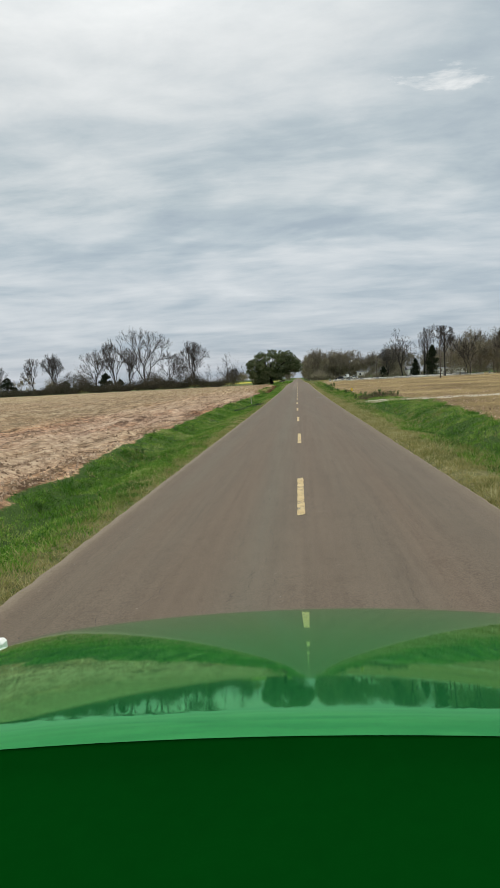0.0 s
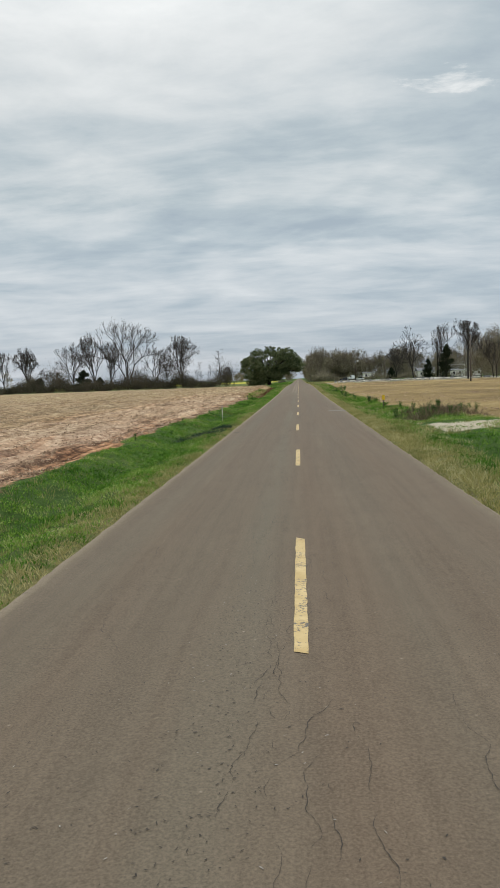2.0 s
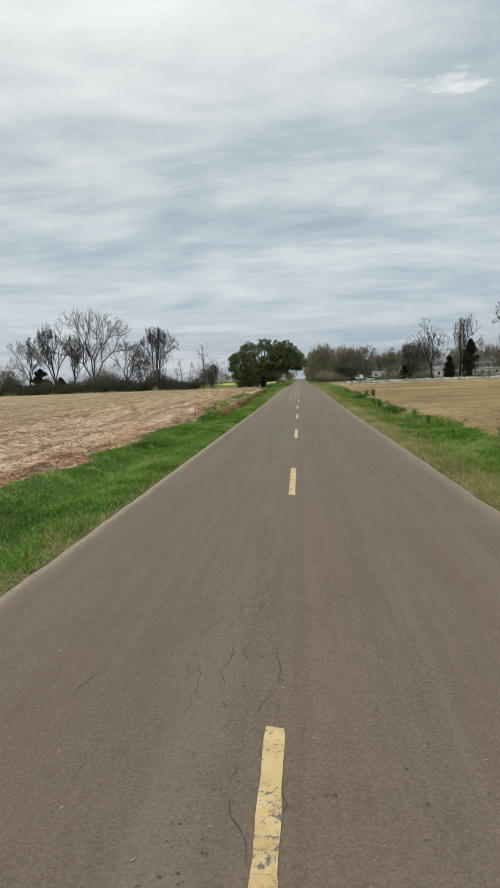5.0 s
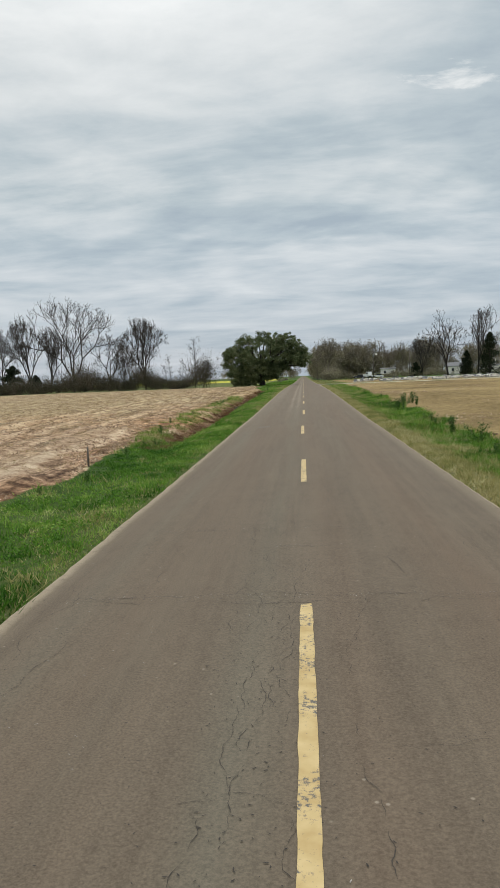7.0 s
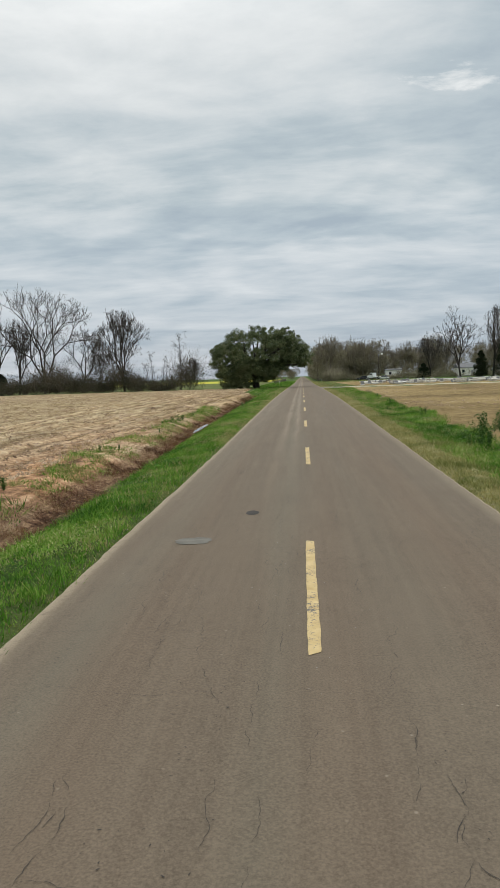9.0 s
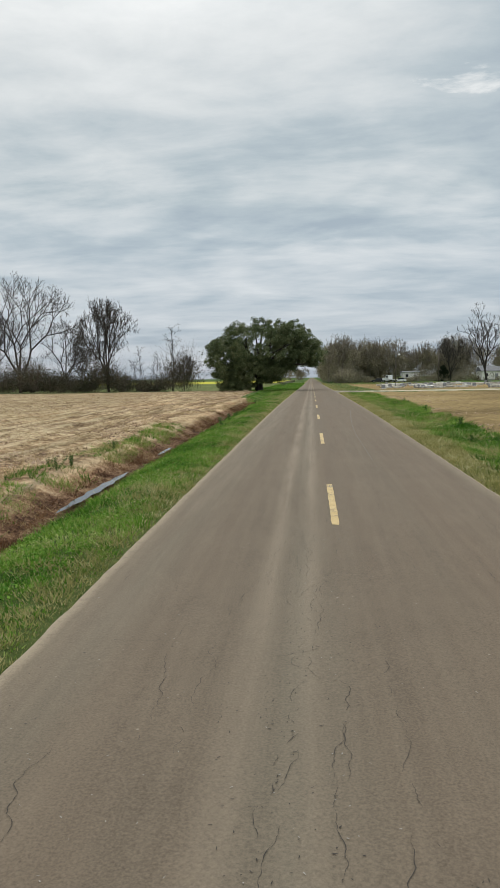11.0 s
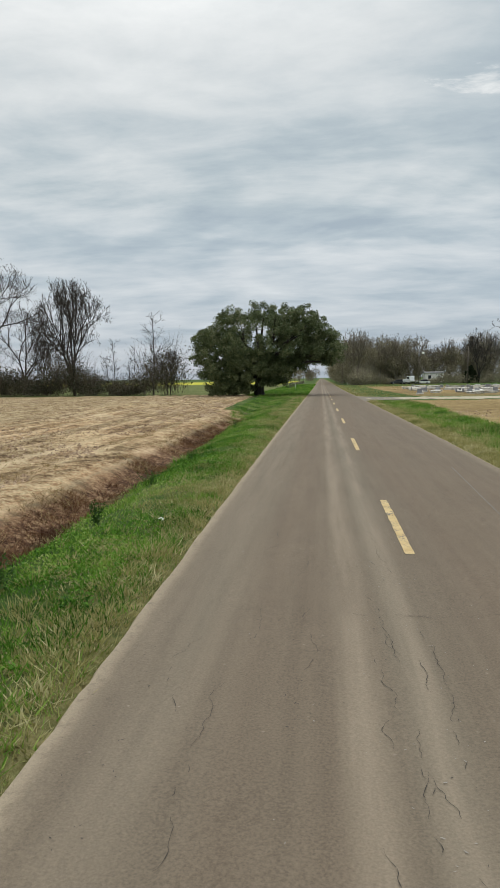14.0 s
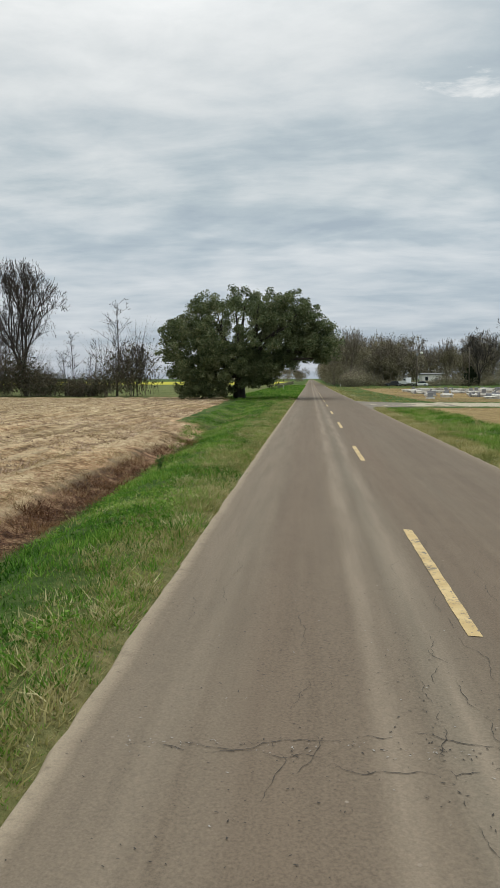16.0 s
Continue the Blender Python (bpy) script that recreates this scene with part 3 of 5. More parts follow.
masks = {
    "grass": grass,
    "right": (gx > 0) * 1.0,
    "pale": left_field * sstep(0.6, 2.0, fl - gx) * (1 - sstep(7.5, 10.5, fl - gx + 3 * (fbm(gx * 0.2, gy * 0.05, 95) - 0.5))) * (1 - sstep(110, 160, gy)),
    "far": left_field * sstep(8, 13, fl - gx + 3 * (fbm(gx * 0.2, gy * 0.05, 96) - 0.5)),
    "straw": left_field * sstep(-1.7, -0.8, fl - gx) * sstep(118, 165, gy) * 0.9 + left_field * sstep(0.52, 0.6, fbm(gx * 0.05, gy * 0.01, 91)) * 0.35,
    "ditch": np.exp(-((gx - cl + 0.22) / 0.48) ** 4) * sstep(118, 130, gy) * (1 - 0.85 * sstep(188, 212, gy)),
    "dry": np.exp(-((gx - EDGE_L) / 0.7) ** 2) * 0.95 * (1 - 0.75 * sstep(75, 90, gy) * (1 - sstep(138, 160, gy))) + np.exp(-((gx - EDGE_R - 0.3) / 1.2) ** 2) + right_field * 0.12 + 0.3 * (gx > EDGE_R) * (gx < fr) * sstep(70, 110, gy) * (gy < 232)
           + 0.45 * (gx < -11) * sstep(258, 264, gy) * (1 - sstep(700, 800, gy)) + 0.5 * (gx > 10) * sstep(242, 246, gy) * (1 - sstep(256, 264, gy)),
    "mustard": (gx < -16) * sstep(436, 450, gy) * (1 - sstep(640, 680, gy)),
    "track": sstep(231, 232.5, gy) * (1 - sstep(240, 242, gy)) * (gx > 3.0) + sstep(58, 59.5, gy) * (1 - sstep(62.5, 64, gy)) * sstep(5.0, 6.5, gx) * (1 - sstep(24, 60, gx)),
}
for key, val in masks.items():
    a = me.attributes.new(key, "FLOAT", "POINT")
    a.data.foreach_set("value", np.clip(val, 0, 1).astype(np.float32))
tagged(new("ground", me), "ploughed brown field soil with grassy verges and ditches", "ground", kind="structure")

# ---- the road ----
ROAD_Y = np.concatenate((np.arange(-60, 300, 0.25), np.geomspace(300, 1500, 120)))
COLS = np.array([0, 0.012, 0.028, 0.036, 0.06, 0.12, 0.2, 0.28, 0.31, 0.33, 0.345, 0.36, 0.375, 0.395, 0.415, 0.43, 0.445, 0.47, 0.5, 0.6, 0.7, 0.8, 0.88, 0.94, 0.975, 0.983, 0.99, 1.0])
rv, re_, rd = [], [], []
for y in ROAD_Y:
    jl = 0.06 * (float(fbm(y * 3.5, 1, 41, 4)) - 0.5) - 0.07 * float(1 - sstep(125, 140, y))
    jr = 0.06 * (float(fbm(y * 3.5, 9, 43, 4)) - 0.5)
    a, b = EDGE_L + jl, EDGE_R + jr
    z0 = float(profile(y))
    for c in COLS:
        x = a + (b - a) * c
        crown = 0.035 * (1 - ((x - 0.13) / 3.0) ** 2)
        rv.append((x, y, z0 + crown - (0.09 if c in (0.0, 1.0) else 0.0)))
        re_.append(0.95 if c < 0.015 else (0.4 if c < 0.03 else (0.12 if c < 0.05 else (0.9 if c > 0.985 else (0.25 if c > 0.97 else 0.0)))))
        rd.append(0.0)
k = len(COLS)
rf_ = [(r * k + c, r * k + c + 1, (r + 1) * k + c + 1, (r + 1) * k + c) for r in range(len(ROAD_Y) - 1) for c in range(k - 1)]
rme = mesh_from("road", rv, rf_, M_ROAD, True)
rv = np.array(rv)
for key in ("edge", "dust"):
    at_ = rme.attributes.new(key, "FLOAT", "POINT")
    if key == "edge":
        val = np.array(re_) * (0.5 + 0.5 * sstep(60, 95, rv[:, 1]))
    else:
        # pale wheel tracks beside the centre line further on
        val = (np.exp(-((rv[:, 0] + 0.82) / 0.12) ** 2) + np.exp(-((rv[:, 0] + 0.38) / 0.12) ** 2)) * sstep(122, 160, rv[:, 1]) + 0.4 * np.exp(-((rv[:, 0] + 2.3) / 0.4) ** 2) * sstep(110, 165, rv[:, 1]) + 0.2 * sstep(95, 165, rv[:, 1])
    at_.data.foreach_set("value", np.clip(val, 0, 1).astype(np.float32))
road = tagged(new("road", rme), "narrow worn brown-grey asphalt country road", "road", kind="structure")


def road_z(x, y):
    return float(profile(y)) + 0.035 * (1 - ((x - 0.13) / 3.0) ** 2)


rng = random.Random(4)
for kk in range(-2, 40):
    y0 = 11.17 + 12.192 * kk + float(np.interp(kk, (7, 9, 11), (0, -0.5, 0)))
    ln = 3.95 + rng.uniform(-0.2, 0.2)
    n = 40
    shift = float(np.interp(y0, (0, 24, 48, 60, 100, 121, 133), (0.115, 0.115, 0.03, 0.0, 0.0, -0.05, 0.0)))
    vv, ff = [], []
    for i in range(n + 1):
        y = y0 + ln * i / n
        w = (0.060 + 0.0025 * math.sin(i * 0.9 + kk)) * (0.9 if i in (0, n) else 1)
        for s in (-1, 1):
            vv.append((shift + s * (w + rng.uniform(-0.004, 0.002)), y + (rng.uniform(-0.05, 0.05) if i in (0, n) else 0), road_z(0, y) + 0.006))
    ff = [(2 * i, 2 * i + 1, 2 * i + 3, 2 * i + 2) for i in range(n)]
    part("lane_marking", mesh_from("lane_marking", vv, ff, M_PAINT), road, "worn yellow centre line dash" if kk == 0 else "")


def ribbon(points, widths, lift):
    vv, ff = [], []
    for i, ((x, y), w) in enumerate(zip(points, widths)):
        p, q = points[max(i - 1, 0)], points[min(i + 1, len(points) - 1)]
        dx, dy = q[0] - p[0], q[1] - p[1]
        l = math.hypot(dx, dy) or 1
        ox, oy = -dy / l * w, dx / l * w
        vv += [(x + ox, y + oy, road_z(x + ox, y + oy) + lift), (x - ox, y - oy, road_z(x - ox, y - oy) + lift)]
        if i:
            ff.append((2 * i - 2, 2 * i - 1, 2 * i + 1, 2 * i))
    return vv, ff


def wander(x, y, ang, length, step, wob, r):
    pts = [(x, y)]
    a = ang
    for _ in range(int(length / step)):
        a = ang + (a - ang) * 0.6 + r.uniform(-wob, wob)
        x, y = x + math.cos(a) * step, y + math.sin(a) * step
        if not EDGE_L + 0.2 < x < EDGE_R - 0.2:
            break
        pts.append((x, y))
    return pts


cv, cf = [], []
rng = random.Random(12)


def crack(pts, lo, hi):
    """A crack that thins out and breaks off along its way."""
    global cv, cf
    run, gap_ = [], 0
    for i, p in enumerate(pts):
        if gap_ > 0:
            gap_ -= 1
        else:
            run.append(p)
        if run and (rng.random() < 0.06 or i == len(pts) - 1):
            if len(run) > 2:
                m = len(run) - 1
                w = [max(0.0005, rng.uniform(lo, hi) * math.sin(math.pi * (0.08 + 0.84 * j / m))) for j in range(m + 1)]
                v, f = ribbon(run, w, 0.005)
                cf += [tuple(k + len(cv) for k in q) for q in f]
                cv += v
            run, gap_ = [], rng.randint(1, 5)


LINES = ((-0.45, 0.16, 7), (-0.1, 0.1, 2), (-1.45, 0.2, 3), (0.45, 0.15, 1.5), (1.25, 0.2, 2), (2.1, 0.25, 2), (-2.1, 0.25, 1.5))
y = 2.0
while y < 240:
    if rng.random() < 0.12:      # across the lane
        crack(wander(rng.choice((EDGE_L + 0.3, -1.6, -0.7, 0.4, 1.2)), y, rng.uniform(-0.1, 0.1), rng.uniform(0.4, 2.2), 0.03, 0.5, rng), 0.0004, 0.0024)
    else:                        # along the wheel track
        lx_, sp_, _w = rng.choices(LINES, [q[2] for q in LINES])[0]
        crack(wander(lx_ + rng.gauss(0, sp_), y, math.pi / 2 + rng.uniform(-0.06, 0.06), rng.uniform(0.4, 2.4), 0.03, 0.45, rng), 0.0005, 0.0028)
    y += rng.uniform(0.08, 0.3) if 95 < y < 165 else rng.uniform(0.14, 0.5)
ACROSS = ((51.4, -2.6, 2.3), (54.9, 0.3, 2.2), (71.5, -1.2, 1.4), (100.9, -2.5, 2.2), (103.0, -0.4, 0.5), (104.1, -2.2, 1.2), (132.0, -2.4, 0.4), (155.7, -1.8, 1.0), (157.6, -2.1, 0.3), (180.0, -2.4, 1.6))
for y, x0, x1 in ACROSS:
    for k_ in range(2):
        crack(wander(x0 + rng.uniform(0, 0.3), y + rng.uniform(-0.05, 0.05), rng.uniform(-0.03, 0.03), x1 - x0, 0.03, 0.55, rng), 0.001, 0.0042)
part("road_cracks", mesh_from("road_cracks", cv, cf, M_CRACK), road, "dark irregular cracks in the asphalt", "stuff")


def flecks(name, n, mat, seed, size, label):
    """Pits and chips that lie in loose bands along the wheel tracks."""
    g = np.random.default_rng(seed)
    lines = np.array(LINES)
    k = g.choice(len(lines), n, p=lines[:, 2] / lines[:, 2].sum())
    ys = g.uniform(2, 240, n)
    xs = lines[k, 0] + g.normal(0, 1.0, n) * lines[k, 1] * 1.3
    loose = g.random(n) < 0.3
    xs = np.where(loose, g.uniform(EDGE_L + 0.15, EDGE_R - 0.15, n), xs)
    keep = (g.random(n) < sstep(0.45, 0.62, fbm(xs * 1.2, ys * 0.22, seed))) & (xs > EDGE_L + 0.1) & (xs < EDGE_R - 0.1)
    xs, ys = xs[keep], ys[keep]
    for y, x0, x1 in ACROSS:      # crumbled stone along the cracks that cross the road
        q = int(26 * (x1 - x0))
        xs, ys = np.append(xs, g.uniform(x0, x1, q)), np.append(ys, y + g.normal(0, 0.05, q))
    m = len(xs)
    a = g.uniform(0, math.tau, m)
    ln, wd = size * g.uniform(0.4, 1.8, m), size * g.uniform(0.15, 0.6, m)
    z = profile(ys) + 0.035 * (1 - ((xs - 0.13) / 3.0) ** 2) + 0.0055
    ux, uy, vx, vy = np.cos(a) * ln, np.sin(a) * ln, -np.sin(a) * wd, np.cos(a) * wd
    q = np.stack([np.stack((xs + sx * ux + tx_ * vx, ys + sx * uy + tx_ * vy, z), 1) for sx, tx_ in ((-1, 0.1), (-0.2, 1), (1, -0.2), (0.3, -1))], 1)
    part(name, tri_mesh(name, q, mat, 4), road, label, "stuff")


flecks("road_pits", 60000, M_CRACK, 71, 0.0095, "small dark pits in the asphalt")
flecks("road_chips", 9000, M_PATCH, 72, 0.009, "pale chips of stone in the asphalt")


def blot(name, x, y, rx, ry, mat, label, seed):
    r = random.Random(seed)
    pts = []
    for i in range(22):
        a = math.tau * i / 22
        s = 1 + r.uniform(-0.13, 0.1)
        px_, py_ = x + rx * s * math.cos(a), y + ry * s * math.sin(a)
        pts.append((px_, py_, road_z(px_, py_) + 0.006))
    pts.append((x, y, road_z(x, y) + 0.007))
    part(name, mesh_from(name, pts, [(i, (i + 1) % 22, 22) for i in range(22)], mat), road, label)


blot("road_patch", 2.6, 77.2, 0.6, 0.9, M_SCUFF, "pale worn patch at the road's edge", 3)
blot("road_patch", -1.72, 124.6, 0.27, 0.22, M_OVAL, "pale oval repair in the asphalt", 5)
blot("pothole", -1.0, 126.6, 0.11, 0.2, M_CRACK, "small dark pothole", 6)
blot("tar_scrap", -2.55, 60.1, 0.16, 0.09, M_CRACK, "crumbled notch at the asphalt's edge", 9)
blot("tar_scrap", -0.32, 59.85, 0.1, 0.075, M_CRACK, "black scrap of tar on the road", 8)
pts = [(float(np.interp(y, (152, 161, 165, 171, 178), (1.2, 1.25, 1.36, 1.62, 1.98))), float(y)) for y in np.linspace(178, 153, 60)]
v, f = ribbon(pts, [0.018 * (1 - 0.6 * i / 60) * (0.6 + 0.4 * abs(math.sin(i * 1.7))) for i in range(60)], 0.006)
part("tyre_scuff", mesh_from("tyre_scuff", v, f, M_SCUFF), road, "pale curved tyre scuff")

# the mouth of the gravel drive, worn into the road's side
av, af = [], []
for i in range(13):
    f = i / 12
    x = 2.95 + 7.3 * f
    half = 4.0 + 5.5 * (1 - f) ** 3
    for j in range(9):
        y = 236.2 + half * (j / 4 - 1) + 0.25 * math.sin(i * 2.1 + j)
        av.append((x, y, float(profile(y)) + 0.022 - 0.002 * i))
af = [(i * 9 + j, i * 9 + j + 1, i * 9 + j + 10, i * 9 + j + 9) for i in range(12) for j in range(8)]
part("drive_apron", mesh_from("drive_apron", av, af, M_APRON, True), road, "dusty grey-brown apron where a gravel drive joins")

# standing water in the ditch
def puddle(y0, y1, half):
    pv = []
    for i in range(15):
        y = y0 + (y1 - y0) * i / 14
        c = float(ditch_left(y)[0])
        w = half * (1 + 0.35 * math.sin(i * 2.3)) * math.sin(math.pi * i / 14) ** 0.6 + 0.005
        for s in (-1, 1):
            pv.append((c + 0.08 + s * w, y, float(profile(y)) - 0.33))
    faces = [(2 * i, 2 * i + 1, 2 * i + 3, 2 * i + 2) for i in range(14)]
    tagged(new("ditch_water", mesh_from("ditch_water", pv, faces, M_WATER)), "still muddy water lying in the ditch", "water", kind="structure")


puddle(148.0, 153.9, 0.12)
puddle(158.0, 160.4, 0.07)

# ---- bare trees ----


class Wood:
    """Collects tapered tubes for the trunk, the limbs and the twigs of one tree."""

    def __init__(self):
        self.v, self.f = [[], [], []], [[], [], []]
        self.limb = []

    def tube(self, level, pts, radii, sides, own=False):
        v, f = self.v[level], self.f[level]
        if own:
            v, f = [], []
            self.limb.append((v, f))
        base = len(v)
        for i, (p, r) in enumerate(zip(pts, radii)):
            q = pts[min(i + 1, len(pts) - 1)] - pts[max(i - 1, 0)]
            q.normalize()
            a = q.orthogonal().normalized()
            b = q.cross(a)
            for s in range(sides):
                t = math.tau * s / sides
                v.append(p + a * (math.cos(t) * r) + b * (math.sin(t) * r))
            if i:
                o = base + (i - 1) * sides
                for s in range(sides):
                    s2 = (s + 1) % sides
                    f.append((o + s, o + s2, o + s2 + sides, o + s + sides))


FORKS = {"vase": (21, 35, 4), "broom": (17, 30, 4), "oval": (19, 33, 6)}      # angles at each fork, and how many limbs leave the trunk


class Grower:
    """Grows one leafless tree: limbs fork again and again, and twigs leave the thinner ones."""

    def __init__(self, seed, twig, depth, flat):
        self.g, self.twig, self.depth, self.flat = random.Random(seed), twig, depth, flat
        self.runs = []

    def turned(self, d, angle, az):
        """The direction d swung by an angle towards the side az."""
        side = d.orthogonal().normalized()
        side.rotate(Matrix.Rotation(az, 3, d))
        return (d * math.cos(angle) + side * math.sin(angle)).normalized()

    def run(self, p, d, length, r0, r1, lev, n=3, kink=0.06, up=0.0):
        g = self.g
        pts = [p.copy()]
        for _ in range(n):
            d = (d + Vector((g.gauss(0, kink), g.gauss(0, kink), g.gauss(0, kink) + up))).normalized()
            pts.append(pts[-1] + d * (length / n))
        self.runs.append((lev, pts, [max(self.twig, r0 + (r1 - r0) * i / n) for i in range(n + 1)]))
        return pts, d

    def spray(self, pts, d, length, count):
        """Fine twigs, each with side shoots."""
        g = self.g
        for _ in range(count):
            f = g.random() * (len(pts) - 1)
            i = min(int(f), len(pts) - 2)
            e = self.turned(d, radians(g.uniform(30, 65)), g.uniform(0, math.tau))
            q, e2 = self.run(pts[i].lerp(pts[i + 1], f - i), e, length * g.uniform(0.5, 1.1), self.twig, self.twig * 0.6, 9, 2, 0.15, 0.05)
            for _k in range(2):
                self.run(q[1], self.turned(e2, radians(g.uniform(25, 50)), g.uniform(0, math.tau)), length * g.uniform(0.25, 0.6), self.twig, self.twig * 0.5, 9, 1, 0.1)

    def fork(self, p, d, length, r, lev, spread, limbs):
        g = self.g
        pts, d = self.run(p, d, length, r, r * 0.8, lev, 4 if lev < 3 else 3, 0.07 if lev else 0.03, 0.02)
        if lev >= 3:
            self.spray(pts, d, min(1.7, 0.35 + length * 0.55), 3 if lev < self.depth else 4)
        if lev >= self.depth:
            return
        if lev in (1, 2):      # a weaker side branch fills the crown's inside
            f = g.uniform(0.35, 0.9) * (len(pts) - 1)
            i = min(int(f), len(pts) - 2)
            self.fork(pts[i].lerp(pts[i + 1], f - i), self.turned(d, radians(g.uniform(35, 60)), g.uniform(0, math.tau)), length * g.uniform(0.45, 0.65), r * 0.4, min(self.depth - 1, lev + 2), spread, limbs)
        k = limbs if lev == 0 else (3 if g.random() < 0.22 else 2)
        az = g.uniform(0, math.tau)
        for j in range(k):
            wide = g.uniform(*spread) * (1.15 if lev == 0 else 1.0) * (0.35 if lev == 0 and j == 0 and k > 3 else 1.0)
            e = self.turned(d, radians(wide), az + math.tau * j / k + g.uniform(-0.35, 0.35))
            out = Vector((p.x, p.y, 0)) * 0.012
            start = pts[-1] if lev else pts[-1 - j % 2]
            self.fork(start, (e + out + Vector((0, 0, 0.03))).normalized(), length * g.uniform(0.66, 0.86) if lev else self.first * g.uniform(0.85, 1.1), r * (0.75 if k == 2 else 0.62), lev + 1, spread, limbs)

    def leader(self, p, d, h, base, r, rx):
        """One straight stem with side branches that shorten upwards."""
        g = self.g
        pts, _ = self.run(p, d, h, r, self.twig, 0, 12, 0.03, 0.03)
        k = int(h * 2.4)
        for i in range(k):
            u = (i + g.random()) / k
            x = (base + (h - base) * u * 0.97) / h * 12
            j = min(int(x), 11)
            e = self.turned(Vector((0, 0, 1)), radians(g.uniform(45, 66) * (1 - 0.35 * u)), g.uniform(0, math.tau))
            length = rx * (1.15 - 0.85 * u) * g.uniform(0.6, 1.15)
            q, e2 = self.run(pts[j].lerp(pts[j + 1], x - j), e, length, r * 0.32 * (1.1 - u), self.twig, 3, 4, 0.09, 0.05)
            self.spray(q, e2, 0.3 + length * 0.36, 4)

    def wood(self, h, rx):
        """Draws what has grown, fitted to the tree's height and width."""
        tips = np.array([tuple(p) for lev, pts, _ in self.runs if lev >= 3 for p in pts])
        sz = h / tips[:, 2].max()
        sx = min(1.7, max(0.6, rx / (np.percentile(np.hypot(tips[:, 0], tips[:, 1]), 95) + 1e-6)))
        w = Wood()
        for lev, pts, rr in self.runs:
            pts = [Vector((p.x * sx, p.y * sx, p.z * (sz if p.z > 0 else 1))) for p in pts]
            if self.flat or lev >= 6:
                side = Vector((self.g.gauss(0, 1), self.g.gauss(0, 1), 0.3 * self.g.gauss(0, 1))).normalized()
                for a, b, ra, rb in zip(pts[:-1], pts[1:], rr[:-1], rr[1:]):
                    o = len(w.v[2])
                    w.v[2] += [a - side * ra, a + side * ra, b + side * rb, b - side * rb]
                    w.f[2].append((o, o + 1, o + 2, o + 3))
            elif lev == 0:
                w.tube(0, pts, rr, 9)
            elif lev == 1:
                w.tube(1, pts, rr, 6, own=True)
            elif lev < 4:
                w.tube(1, pts, rr, 5 if lev == 2 else 4)
            else:
                w.tube(2, pts, rr, 3)
        return w


def timber(seed, h, base, rx, shape, stems=1, lean=0.0, twig=0.02, flat=False, depth=None):
    t = Grower(seed, twig, depth or (6 if h > 15 else (5 if h > 9 else 4)), flat)
    g = t.g
    thick = h * 0.0145 / stems ** 0.5
    t.first = (h - base) * (0.21 if shape == "oval" else 0.26)
    for s in range(stems):
        p = Vector((g.gauss(0, 0.4), g.gauss(0, 0.4), -0.3)) if stems > 1 else Vector((0, 0, -0.3))
        d = Vector((lean * 0.5 + (g.gauss(0, 0.14) if stems > 1 else 0), g.gauss(0, 0.06), 1)).normalized()
        if shape == "spire":
            t.leader(p, d, h * (1 if s == 0 else g.uniform(0.6, 0.9)), base, thick * 0.8, rx)
        else:
            lo, hi, limbs = FORKS[shape]
            t.fork(p, d, base * g.uniform(0.85, 1.1), thick, 0, (lo, hi), limbs if stems == 1 else 3)
    return t.wood(h, rx)


def bare_tree(x, y, h, base, rx, shape, seed, label, group, stems=1, lean=0.0):
    w = timber(seed, h, base, rx, shape, stems, lean)
    t = empty("bare_tree", (x, y, float(ground_z(x, y)) - 0.05), label, "tree", group)
    part("trunk", mesh_from("trunk", w.v[0], w.f[0], M_BARK, True), t)
    for lv, lf_ in w.limb:
        part("limb", mesh_from("limb", lv, lf_, M_BARK, True), t)
    if w.v[1]:
        part("branchwork", mesh_from("branchwork", w.v[1], w.f[1], M_BARK, True), t, "", "stuff")
    part("twigwork", mesh_from("twigwork", w.v[2], w.f[2], M_TWIG), t, "", "stuff")
    return t


LEFT = "bare trees along the field"
for x, y, h, base, rx, shape, sd, stems, lean in [
    (-59.0, 275, 25.2, 4.0, 13.2, "vase", 3, 1, 0.05), (-38.4, 267, 18.0, 3.0, 6.0, "oval", 9, 1, -0.1), (-49.5, 274, 15.4, 3.4, 7.4, "vase", 14, 1, 0.15),
    (-26.0, 266, 12.6, 2.2, 4.0, "spire", 22, 1, 0.03), (-71.0, 277, 20.5, 4.0, 6.0, "broom", 34, 1, -0.15), (-79.0, 278, 17.5, 4.0, 8.0, "vase", 42, 1, 0.0),
    (-65.5, 276, 17.5, 4.0, 4.6, "broom", 55, 1, 0.25), (-23.4, 266, 6.9, 0.8, 2.6, "oval", 61, 2, 0.1), (-33.0, 268, 8.8, 1.2, 2.4, "spire", 66, 2, 0.0),
    (-107.0, 285, 15.5, 4.0, 5.0, "broom", 72, 1, -0.3), (-98.0, 285, 17.0, 4.0, 4.6, "oval", 77, 1, 0.15), (-44.0, 270, 9.5, 2.0, 4.4, "vase", 83, 1, -0.3),
    (-30.0, 268, 7.6, 1.0, 1.9, "spire", 87, 2, 0.1), (-122.0, 285, 14.0, 3.0, 6.0, "vase", 88, 2, 0.0), (-88, 280, 9, 2.0, 4.4, "oval", 90, 2, 0.0),
]:
    words = "tall bare winter tree with a wide branching crown" if h > 19 else ("bare winter tree with several upright stems" if stems > 1 else "slender leafless winter tree at the field's edge")
    bare_tree(x, y, h, base, rx, shape, sd, words, LEFT, stems, lean)
